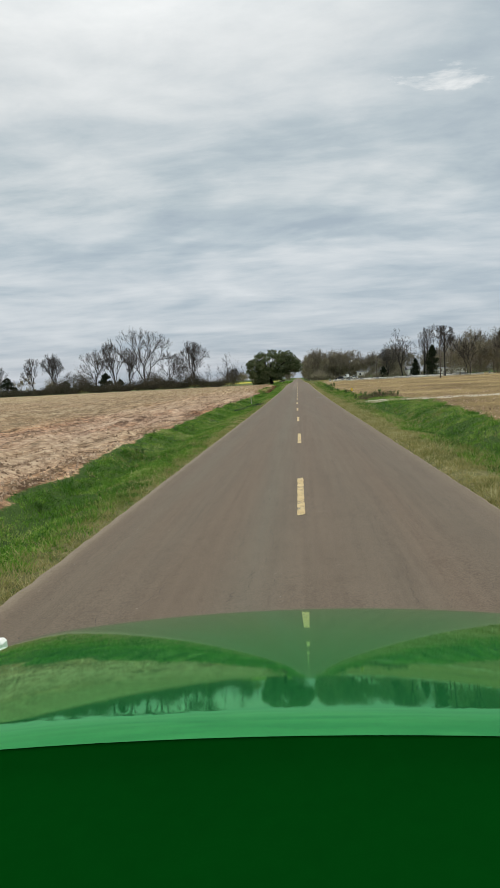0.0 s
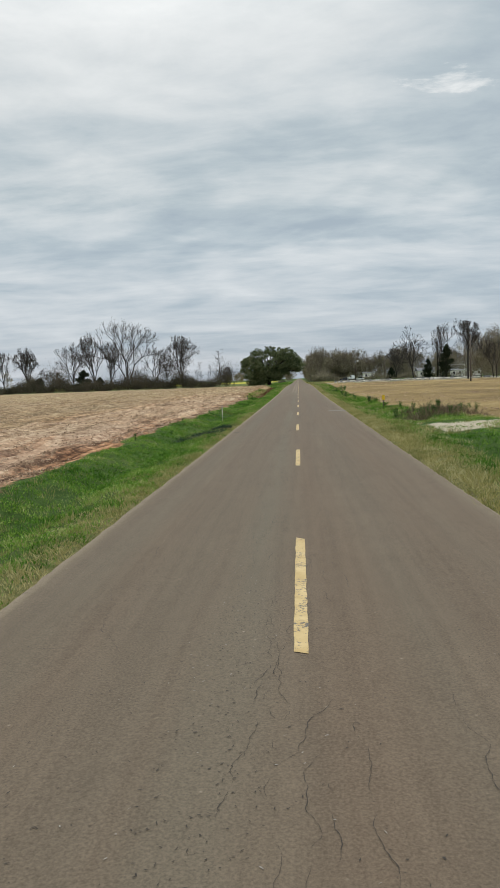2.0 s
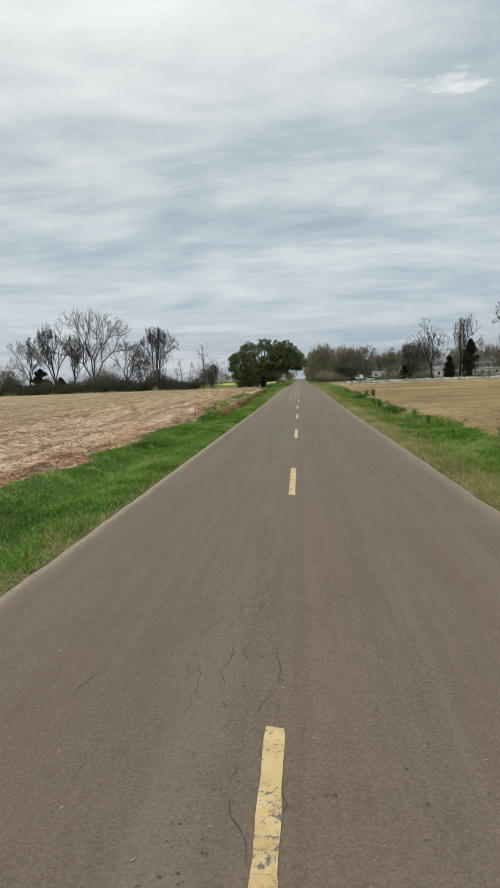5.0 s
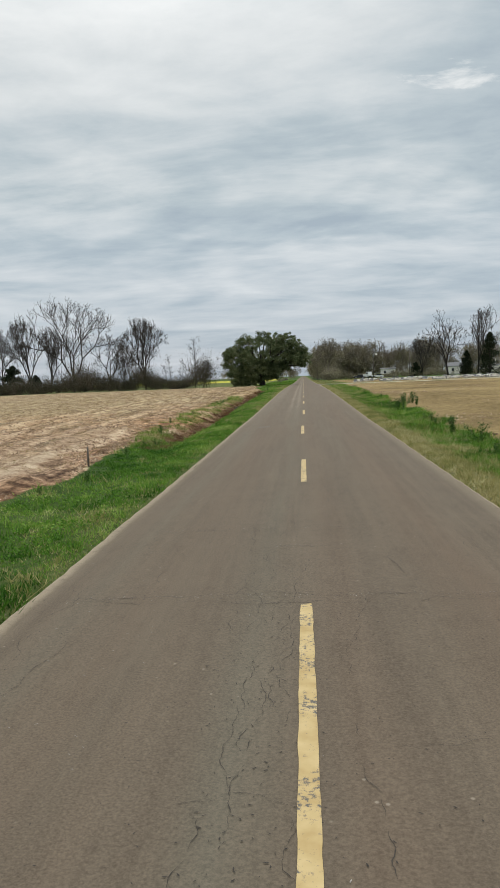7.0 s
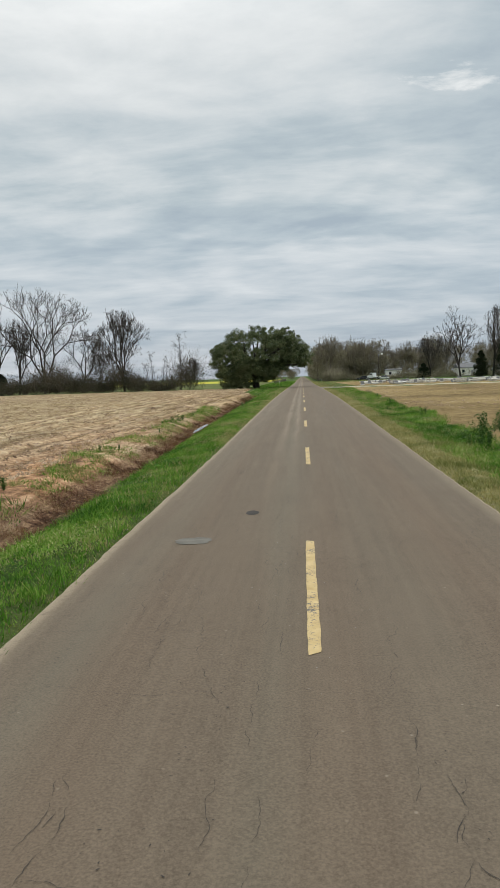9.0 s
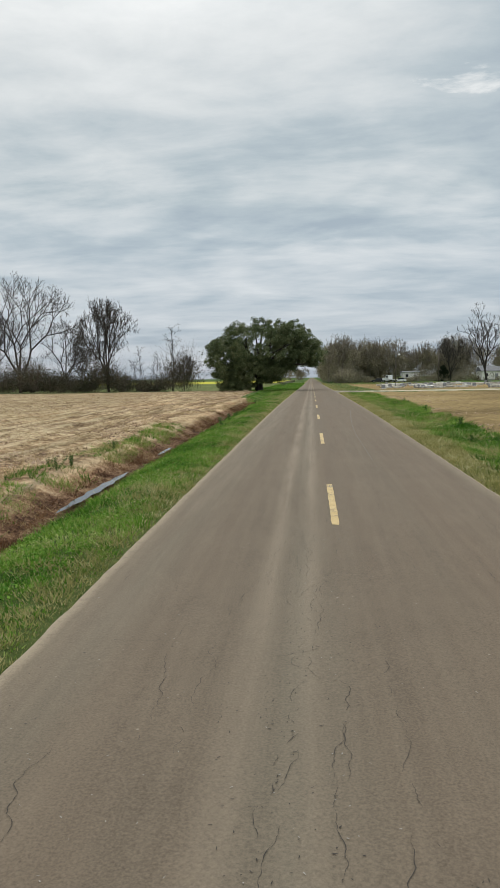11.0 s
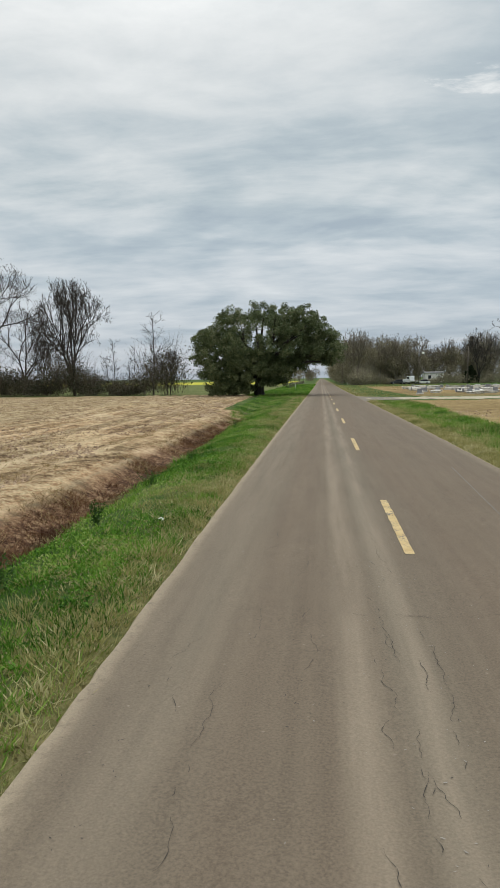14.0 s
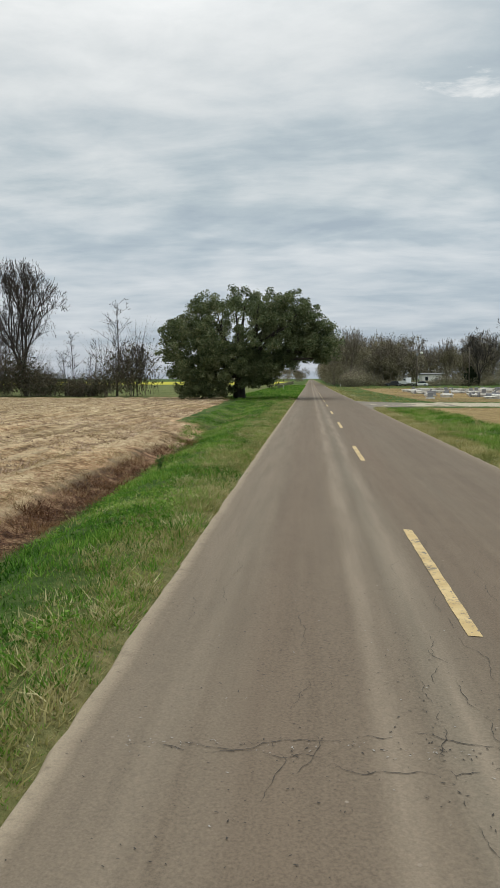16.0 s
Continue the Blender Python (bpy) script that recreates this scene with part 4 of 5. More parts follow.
for x, y, h, base, rx, shape, sd, stems, lean in [
    (46.8, 232, 16.8, 8.0, 3.6, "oval", 101, 1, 0.0), (50.0, 346, 23.0, 5.0, 8.0, "vase", 105, 1, -0.3), (60.0, 346, 24.0, 5.0, 9.0, "vase", 108, 1, 0.2),
    (50.0, 398, 18.0, 3.0, 6.5, "vase", 112, 2, 0.0), (56, 238, 13.0, 3.0, 5.0, "oval", 118, 2, 0.0), (70, 250, 16, 3.0, 5.5, "oval", 119, 2, 0.0),
    (80, 262, 17, 3.0, 5.5, "vase", 120, 2, 0.0), (92, 275, 18, 4.0, 6.0, "vase", 121, 1, 0.0),
]:
    bare_tree(x, y, h, base, rx, shape, sd, "bare winter tree with a ragged upright crown", "bare trees by the graveyard", stems, lean)


# ---- foliage ----


def leaf_cards(centres, radii, count, size, seed, flat=0.8, slim=0.5):
    """Loose leaf quads scattered round clump centres."""
    g = np.random.default_rng(seed)
    c = np.repeat(np.asarray(centres, float), count, axis=0)
    rr = np.repeat(np.asarray(radii, float), count)
    d = g.normal(size=(len(c), 3))
    d /= np.linalg.norm(d, axis=1)[:, None]
    p = c + d * (rr * g.random(len(c)) ** 0.45)[:, None] * np.array((1, 1, flat))
    a = g.normal(size=(len(c), 3))
    a /= np.linalg.norm(a, axis=1)[:, None]
    b = np.cross(a, g.normal(size=(len(c), 3)))
    b /= np.linalg.norm(b, axis=1)[:, None]
    s = size * g.uniform(0.6, 1.35, len(c))[:, None]
    a, b = a * s, b * s * slim
    return np.stack((p - a, p + b * 0.9, p + a, p - b * 0.9), 1)


def live_oak(x, y):
    z0 = float(ground_z(x, y))
    t = empty("live_oak", (x, y, z0), "broad evergreen live oak with dark foliage over the road", "tree")
    g = np.random.default_rng(17)
    lobes = [((0.8, 0, 7.1), (9.0, 8.5, 5.2), 560, 0.45), ((8.4, -1, 6.1), (2.9, 4.5, 2.3), 130, 0.3), ((6.6, 0, 5.0), (3.4, 3.5, 1.7), 80, 0.2), ((-5.6, 0, 5.8), (4.3, 5.5, 3.9), 200, 0.3), ((-4.6, -1.5, 2.7), (3.6, 4.5, 2.3), 130, 0.2),
             ((4.5, -2, 8.7), (4.6, 4.5, 3.0), 150, 0.3), ((2.8, -2, 3.6), (3.0, 3.0, 1.9), 110, 0.2), ((-1.0, -3, 3.6), (4.0, 3.0, 2.4), 105, 0.2), ((2.4, -1.5, 2.4), (2.6, 2.6, 1.2), 40, 0.2), ((-4.0, -2.0, 0.9), (4.2, 2.0, 1.0), 60, 0.1)]
    cs, rs = [], []
    for c, rad, n, inner in lobes:
        k = 0
        while k < n:
            d = g.normal(size=3)
            d /= np.linalg.norm(d)
            p = np.array(c) + d * np.array(rad) * g.uniform(inner, 1.0) ** 0.7
            low = 4.2 if p[0] > 6.0 else (3.1 if p[0] > 4.2 else (1.5 if p[0] > -0.9 else 0.3))
            if p[2] < low:
                continue
            cs.append(p)
            rs.append(g.uniform(0.35, 0.85))
            k += 1
    # the clumps leave small gaps through which the sky shows
    cards = leaf_cards(cs, rs, 112, 0.125, 23)
    part("crown", tri_mesh("crown", cards, M_OAK, 4), t, "dense clumps of small dark green leaves", "stuff")
    w = Wood()
    r = random.Random(9)
    for k in range(4):
        p = Vector((r.uniform(-0.7, 0.7), r.uniform(-0.5, 0.5), -0.3))
        pts = [p, p * 0.9 + Vector((0, 0, 1.6)), p * 1.6 + Vector((r.uniform(-0.6, 0.6), 0, 3.2))]
        w.tube(0, pts, [0.46, 0.33, 0.27], 9)
        tip = pts[-1]
        for j in range(5):
            goal = Vector(cs[r.randrange(len(cs))])
            mid = tip.lerp(goal, 0.5) + Vector((r.uniform(-0.6, 0.6), r.uniform(-0.6, 0.6), r.uniform(0.2, 1.2)))
            w.tube(1, [tip, tip.lerp(mid, 0.5) + Vector((0, 0, r.uniform(-0.2, 0.5))), mid, goal], [0.36, 0.28, 0.2, 0.07], 6, own=True)
            for _ in range(5):
                g2 = Vector(cs[r.randrange(len(cs))])
                if (g2 - mid).length < 5.0:
                    w.tube(2, [mid, mid.lerp(g2, 0.5) + Vector((0, 0, r.uniform(-0.3, 0.5))), g2], [0.13, 0.09, 0.03], 4)
    part("trunk", mesh_from("trunk", w.v[0], w.f[0], M_BARK, True), t, "thick clustered dark trunk")
    for lv, lf_ in w.limb:
        part("limb", mesh_from("limb", lv, lf_, M_BARK, True), t)
    part("branchwork", mesh_from("branchwork", w.v[2], w.f[2], M_BARK, True), t, "", "stuff")


live_oak(-9.0, 256.0)


def cedar(x, y, h, wid, seed, label):
    g = np.random.default_rng(seed)
    t = empty("evergreen_tree", (x, y, float(ground_z(x, y)) - 0.05), label, "tree", "dark evergreens")
    n = int(26 + h * 5)
    f = g.random(n)
    ang = g.uniform(0, math.tau, n)
    rad = wid * 0.5 * (1 - f) ** 0.6 * g.uniform(0.3, 1, n)
    cs = np.stack((np.cos(ang) * rad, np.sin(ang) * rad, 0.5 + f * (h - 0.9)), 1)
    part("crown", tri_mesh("crown", leaf_cards(cs, 0.35 + 0.10 * h * (1 - f) ** 0.5, 110, 0.2, seed + 1), M_CEDAR, 4), t, "", "stuff")
    part("trunk", cyl("trunk", 0.03 * h, 0.012 * h, h * 0.8, M_BARK, 8), t)


for x, y, h, wd, sd in [(-73, 270, 7.5, 8, 1), (-117, 283, 8, 8, 2), (-68, 272, 5.0, 5, 3), (-91, 277, 5.5, 6, 4), (63.5, 344, 14.5, 8, 5), (55.5, 343, 8.5, 4.5, 6), (47, 398, 6, 6, 7), (-55, 271, 3.6, 5, 8), (-18.5, 420, 6, 6, 9)]:
    cedar(x, y, h, wd, sd, "dark bushy evergreen by the trees")


def thicket(name, line, count, height, seed, label, dense=14, depth_=5.0):
    """A tangle of thin upright stems, twigs and sparse leaves along a line."""
    g = np.random.default_rng(seed)
    xs = g.uniform(0, 1, count)
    line = np.array(line, float)
    seg = np.linspace(0, 1, len(line))
    px_ = np.interp(xs, seg, line[:, 0]) + g.normal(0, 1.0, count)
    py_ = np.interp(xs, seg, line[:, 1]) + g.normal(0, depth_ * 0.4, count)
    hh = height * np.clip(2.0 * fbm(px_ * 0.2, py_ * 0.05, seed) - 0.4, 0.3, 1.2) * g.uniform(0.5, 1.25, count)
    zz = ground_z(px_, py_)
    out = []
    for x, y, z, h in zip(px_, py_, zz, hh):
        base = np.array((x, y, z - 0.1))
        for j in range(dense):
            lean = g.normal(0, 0.5, 3)
            lean[2] = 1
            st = base + np.array((g.normal(0, 0.5), g.normal(0, 0.5), h * g.uniform(0, 0.45)))
            tip = st + lean * h * g.uniform(0.3, 0.62)
            wv = np.array((g.uniform(0.010, 0.03), g.uniform(-0.015, 0.015), 0))
            out.append((st - wv, st + wv, tip))
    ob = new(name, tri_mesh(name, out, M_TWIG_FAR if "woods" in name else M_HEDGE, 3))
    tagged(ob, label, "thicket", kind="stuff")
    return px_, py_, zz, hh


bx, by, bz, bh = thicket("hedge_thicket", [(-175, 284), (-130, 276), (-100, 270), (-75, 265), (-50, 266), (-23, 265)], 1300, 10.5, 5, "dark leafless thicket of brush along the field's far edge")
sel = np.random.default_rng(3).random(len(bx)) < 0.75
cards = leaf_cards(np.stack((bx, by, bz + bh * 0.38), 1)[sel], (0.35 + bh * 0.34)[sel], 80, 0.17, 44)
tagged(new("hedge_leaves", tri_mesh("hedge_leaves", cards, M_HEDGE_LEAF, 4)), "dull dark leaves in the roadside thicket", "thicket", kind="stuff")


# ---- far woods ----
VARIANTS = [timber(300 + i, 15.0, 2.8, (4.2, 5.2, 3.6)[i % 3], ("oval", "vase", "broom", "oval", "spire", "vase")[i], 1 + i % 2, 0.0, 0.024, True, 4) for i in range(6)]
PACK = []
for w in VARIANTS:
    v = np.array([tuple(p) for lv in w.v for p in lv])
    f, o = [], 0
    for lv_v, lv_f in zip(w.v, w.f):
        f += [tuple(i + o for i in q) for q in lv_f]
        o += len(lv_v)
    PACK.append((v / 15.0, np.array(f)))


def woods(name, line, count, h_lo, h_hi, depth_, seed, label, leafy=0.0, mat=None):
    g = np.random.default_rng(seed)
    line = np.array(line, float)
    seg = np.linspace(0, 1, len(line))
    vs, fs, o = [], [], 0
    cs, rs = [], []
    for _ in range(count):
        s = g.random()
        x, y = np.interp(s, seg, line[:, 0]) + g.normal(0, 1.5), np.interp(s, seg, line[:, 1]) + g.random() * depth_
        h = g.uniform(h_lo, h_hi) * (0.75 + 0.45 * float(fbm(x * 0.05, y * 0.05, seed)))
        v, f = PACK[g.integers(len(PACK))]
        a = g.uniform(0, math.tau)
        q = v * np.array((h * g.uniform(0.8, 1.2), h, h))
        vs.append(np.stack((q[:, 0] * math.cos(a) - q[:, 1] * math.sin(a) + x, q[:, 0] * math.sin(a) + q[:, 1] * math.cos(a) + y, q[:, 2] + float(ground_z(x, y))), 1))
        fs.append(f + o)
        o += len(v)
        full = g.uniform(0.5, 1.3)
        for _k in range(int((5 + h * 0.9) * full)):
            e = g.normal(size=3)
            e *= g.random() ** 0.33 / np.linalg.norm(e)
            cs.append((x + e[0] * h * 0.28, y + e[1] * h * 0.28, h * (0.46 + 0.42 * e[2])))
            rs.append(h * g.uniform(0.07, 0.15))
    v, f = np.concatenate(vs), np.concatenate(fs)
    me_ = bpy.data.meshes.new(name)
    me_.vertices.add(len(v))
    me_.vertices.foreach_set("co", v.astype(np.float32).ravel())
    me_.loops.add(f.size)
    me_.loops.foreach_set("vertex_index", f.astype(np.int32).ravel())
    me_.polygons.add(len(f))
    me_.polygons.foreach_set("loop_start", np.arange(0, f.size, 4, dtype=np.int32))
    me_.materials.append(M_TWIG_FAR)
    me_.update(calc_edges=True)
    tagged(new(name, me_), label, "woods", kind="stuff")
    if leafy:
        n = int(leafy)
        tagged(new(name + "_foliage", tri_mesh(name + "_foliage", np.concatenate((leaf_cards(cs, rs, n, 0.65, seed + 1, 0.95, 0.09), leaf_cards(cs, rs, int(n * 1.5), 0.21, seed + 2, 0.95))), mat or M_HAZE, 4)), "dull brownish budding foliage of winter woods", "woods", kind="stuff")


woods("woods", [(8, 385), (9, 470), (10, 560), (10, 800)], 60, 14, 18.5, 14, 61, "grey-brown leafless woods beside the road", 32)
woods("woods_edge", [(9, 400), (30, 412), (60, 415), (125, 400)], 115, 13, 18.5, 34, 62, "grey-brown leafless woods behind the graveyard", 32)
woods("woods_side", [(60, 255), (85, 275), (130, 300), (150, 380)], 60, 13, 18, 26, 63, "leafless woods at the right field's far side", 24)
woods("far_treeline", [(-700, 900), (-300, 930), (-90, 960), (-50, 950)], 40, 7, 11, 30, 64, "distant winter tree line", 8)
woods("far_treeline_left", [(-520, 430), (-330, 420), (-190, 380), (-120, 330)], 40, 8, 13, 25, 65, "distant winter tree line behind the field", 24)
woods("far_treeline_right", [(14, 700), (60, 760), (300, 800)], 40, 11, 16, 30, 66, "distant winter woods along the road", 12)
woods("far_road_end", [(-60, 590), (-25, 600), (-9, 640), (-9, 800)], 44, 7, 10, 30, 67, "distant pale trees at the end of the road", 10)
ux_, uy_, uz_, uh_ = thicket("woods_brush", [(9, 372), (12, 384), (40, 398), (75, 399), (120, 392)], 420, 6.5, 71, "leafless undergrowth at the foot of the woods")
cards = leaf_cards(np.stack((ux_, uy_, uz_ + uh_ * 0.35), 1), 0.4 + uh_ * 0.36, 60, 0.22, 45)
tagged(new("woods_brush_foliage", tri_mesh("woods_brush_foliage", cards, M_HAZE, 4)), "dull olive-brown leaves of undergrowth", "thicket", kind="stuff")


# ---- grass and weeds ----


def blade_field(name, xs, ys, h_lo, h_hi, width, mat, label, seed, lean=0.45, tuft=9, wide=0.085):
    """Tufts of loose blades that lean outwards from their roots."""
    g = np.random.default_rng(seed)
    tx, ty = xs[: len(xs) // tuft], ys[: len(xs) // tuft]
    th = g.uniform(h_lo, h_hi, len(tx)) * (0.25 + 2.4 * fbm(tx * 1.3, ty * 1.3, seed, 3) ** 1.7)
    n = len(tx) * tuft
    ox, oy = g.normal(0, wide, n), g.normal(0, wide, n)
    xs, ys, h = np.repeat(tx, tuft) + ox, np.repeat(ty, tuft) + oy, np.repeat(th, tuft) * g.uniform(0.5, 1.15, n)
    z = ground_z(xs, ys)
    a = g.uniform(0, math.tau, n)
    w = width * g.uniform(0.6, 1.4, n)
    dx, dy = np.cos(a) * w, np.sin(a) * w
    lx, ly = (g.normal(0, lean, n) + ox / wide * 0.35) * h, (g.normal(0, lean, n) + oy / wide * 0.35) * h
    p0 = np.stack((xs - dx, ys - dy, z - 0.01), 1)
    p1 = np.stack((xs + dx, ys + dy, z - 0.01), 1)
    p2 = np.stack((xs + lx, ys + ly, z + h), 1)
    tagged(new(name, tri_mesh(name, np.stack((p0, p1, p2), 1), mat, 3)), label, "grass", kind="stuff")


def scatter(n, y0, y1, inner, outer, seed, power=1.0):
    """Points between two lines along the road, closer set near the first of them."""
    g = np.random.default_rng(seed)
    ys = y0 + (y1 - y0) * g.random(n)
    a, b = inner(ys), outer(ys)
    return a + (b - a) * g.random(n) ** power, ys


def clumped(xs, ys, seed, lo=0.35, hi=0.6, scale=0.8):
    keep = np.random.default_rng(seed).random(len(xs)) < sstep(lo, hi, fbm(xs * scale, ys * scale, seed, 3))
    return xs[keep], ys[keep]


near_l, near_r = (lambda y: np.full_like(y, EDGE_L - 0.03)), (lambda y: np.full_like(y, EDGE_R + 0.06))
xs, ys = scatter(230000, 3, 258, lambda y: EDGE_L - 0.4 + 0.32 * sstep(72, 95, y), lambda y: np.where(y > 122, ditch_left(y)[0] + 0.3 - 1.5 * sstep(192, 215, y), field_left(y) + 0.1), 101)
blade_field("verge_grass_left", xs, ys, 0.045, 0.12, 0.010, M_GRASS, "lush green grass and clover on the roadside verge", 1)
xs, ys = clumped(*scatter(150000, 3, 258, near_l, lambda y: np.full_like(y, EDGE_L - 1.5), 102, 1.2), 7, 0.2, 0.5)
keep_ = np.random.default_rng(5).random(len(xs)) < np.interp(ys, (3, 72, 85, 140, 165, 258), (1, 1, 0.25, 0.3, 0.8, 0.8))
xs, ys = xs[keep_], ys[keep_]
blade_field("verge_dry_grass_left", xs, ys, 0.025, 0.08, 0.009, M_DRY, "pale dry grass along the asphalt edge", 2)
xs, ys = scatter(90000, 3, 258, lambda y: np.full_like(y, EDGE_L + 0.02), lambda y: np.full_like(y, EDGE_L - 0.75), 111, 1.1)
keep_ = np.random.default_rng(15).random(len(xs)) < np.interp(ys, (3, 72, 85, 140, 165, 258), (1, 1, 0.2, 0.25, 0.9, 0.9))
xs, ys = xs[keep_], ys[keep_]
blade_field("edge_grass_left", xs, ys, 0.025, 0.075, 0.008, M_DRY, "short pale grass at the asphalt's crumbling edge", 21, 0.6, 7, 0.05)
xs, ys = scatter(80000, 3, 256, lambda y: np.full_like(y, EDGE_L + 0.0), lambda y: np.full_like(y, EDGE_L - 0.9), 115)
blade_field("edge_short_grass", xs, ys, 0.025, 0.07, 0.008, M_GRASS, "short green grass creeping to the asphalt", 27, 0.6, 6, 0.05)
xs, ys = scatter(110000, 3, 230, lambda y: np.full_like(y, EDGE_R - 0.02), lambda y: np.full_like(y, EDGE_R + 1.3), 112, 1.1)
blade_field("edge_grass_right", xs, ys, 0.025, 0.085, 0.009, M_DRY, "short pale grass at the asphalt's crumbling edge", 22, 0.6, 7, 0.05)
xs, ys = clumped(*scatter(110000, 138, 256, near_l, lambda y: np.full_like(y, EDGE_L - 1.2), 116, 1.3), 28, 0.25, 0.46, 0.7)
blade_field("bleached_edge_grass", xs[1::3], ys[1::3], 0.03, 0.085, 0.010, M_STRAW_PALE, "bleached tangled grass beside the asphalt", 35, 0.9, 9, 0.07)
blade_field("late_dry_grass", xs, ys, 0.025, 0.075, 0.009, M_DRY, "tangled straw-coloured grass among the green verge", 29, 0.7, 9, 0.07)
xs, ys = clumped(*scatter(50000, 3, 256, lambda y: np.full_like(y, EDGE_L - 0.3), lambda y: np.where(y > 122, ditch_left(y)[0] + 0.2, field_left(y)), 113), 23, 0.5, 0.6, 0.55)
blade_field("tall_tufts_left", xs, ys, 0.07, 0.16, 0.008, M_DRY, "taller yellowing tufts on the verge", 24, 0.5, 11, 0.07)
xs, ys = clumped(*scatter(90000, 3, 228, near_r, lambda y: np.full_like(y, EDGE_R + 2.6), 117, 1.2), 30, 0.45, 0.56, 0.45)
blade_field("pale_patches_right", xs, ys, 0.04, 0.13, 0.011, M_STRAW_PALE, "bleached patches of dry grass on the verge", 31, 0.8, 9, 0.08)
xs, ys = clumped(*scatter(70000, 3, 228, lambda y: np.full_like(y, EDGE_R + 0.5), lambda y: field_right(y) + 0.3, 114), 25, 0.52, 0.62, 0.5)
blade_field("tall_tufts_right", xs, ys, 0.12, 0.26, 0.010, M_DRY, "taller yellowing tufts in the ditch", 26, 0.5, 11, 0.08)
xs, ys = scatter(200000, 3, 228, lambda y: np.full_like(y, EDGE_R + 0.9), lambda y: field_right(y) + 0.15, 103)
off_track = ~((ys > 57.5) & (ys < 64.5) & (xs > 5.2))
xs, ys = xs[off_track], ys[off_track]
blade_field("verge_grass_right", xs, ys, 0.05, 0.17, 0.012, M_GRASS, "lush green grass in the roadside ditch", 3)
xs, ys = clumped(*scatter(150000, 3, 229, near_r, lambda y: np.full_like(y, EDGE_R + 2.0), 104, 1.0), 8, 0.12, 0.42)
blade_field("verge_dry_grass_right", xs, ys, 0.04, 0.12, 0.011, M_DRY, "pale dry grass along the asphalt edge", 4)
xs, ys = clumped(*scatter(46000, 118, 206, lambda y: ditch_left(y)[0] + 0.35, lambda y: ditch_left(y)[0] - 0.6, 105), 9, 0.3, 0.5)
blade_field("ditch_straw", xs[::4] - 0.5, ys[::4], 0.05, 0.14, 0.007, M_STRAW, "pale flattened straw on the ditch bank", 15, 1.0)
dry_bed = (ys < 147.5) | (ys > 161) | ((ys > 154.3) & (ys < 157.5)) | (np.abs(xs - ditch_left(ys)[0] - 0.08) > 0.16)
xs, ys = xs[dry_bed], ys[dry_bed]
blade_field("ditch_dead_growth", xs, ys, 0.04, 0.14, 0.007, M_DEAD, "dead reddish-brown stalks in the wet ditch", 5, 0.9)
xs, ys = clumped(*scatter(100000, 112, 256, lambda y: field_left(y) - 0.2, lambda y: field_left(y) - 26.0, 106, 1.8), 10, 0.3, 0.55, 0.5)
in_row = np.random.default_rng(61).random(len(xs)) < 0.55 * sstep(130, 165, ys) * (field_left(ys) - xs < 9)
xs = np.where(in_row, -9.2 + 1.33 * np.round((xs + 9.2) / 1.33) + np.random.default_rng(62).normal(0, 0.17, len(xs)), xs)
blade_field("field_stubble", xs, ys, 0.03, 0.09, 0.010, M_STRAW, "flattened pale straw stubble on the field", 6, 1.3)
xs, ys = clumped(*scatter(30000, 116, 168, lambda y: ditch_left(y)[0] - 0.5, lambda y: field_left(y) - 0.1, 107), 12, 0.4, 0.56, 0.75)
blade_field("ditch_bank_weeds", xs[1::2], ys[1::2], 0.05, 0.15, 0.010, M_DRY, "olive and straw-coloured weeds on the ditch bank", 34, 0.7)
xs, ys = xs[::2], ys[::2]
blade_field("ditch_bank_grass", xs, ys, 0.05, 0.17, 0.011, M_GRASS, "sparse green grass on the ditch bank", 7)
xs, ys = clumped(*scatter(50000, 243, 380, lambda y: np.full_like(y, EDGE_R + 0.1), lambda y: np.full_like(y, 40.0), 108, 1.6), 13, 0.2, 0.5, 0.3)
keep_ = (np.random.default_rng(6).random(len(xs)) < 0.12) | (xs < 9.0) | (ys > 335)
xs, ys = xs[keep_], ys[keep_]
blade_field("meadow_grass_right", xs, ys, 0.05, 0.14, 0.03, M_DRY, "short green grass round the graveyard", 8)
xs, ys = scatter(60000, 252, 420, lambda y: np.full_like(y, EDGE_L - 0.05), lambda y: np.full_like(y, -11.0), 109, 1.2)
blade_field("meadow_grass_left", xs, ys, 0.08, 0.22, 0.03, M_GRASS, "short green grass beneath the oak", 9)


def clover(name, xs, ys, seed, label):
    g = np.random.default_rng(seed)
    c = np.stack((xs, ys, ground_z(xs, ys) + 0.05), 1)
    tagged(new(name, tri_mesh(name, leaf_cards(c, g.uniform(0.06, 0.16, len(c)), 9, 0.025, seed, 0.5), M_GRASS, 4)), label, "clover", kind="stuff")


clover("clover_left", *clumped(*scatter(22000, 3, 200, lambda y: np.full_like(y, EDGE_L - 0.5), lambda y: np.where(y > 122, ditch_left(y)[0] + 0.4, field_left(y) + 0.2), 131), 16, 0.42, 0.55, 0.5), 51, "patches of bright green clover on the verge")
clover("clover_right", *clumped(*scatter(17000, 3, 226, lambda y: np.full_like(y, EDGE_R + 0.9), lambda y: field_right(y), 132), 18, 0.42, 0.55, 0.5), 52, "patches of bright green clover in the ditch")


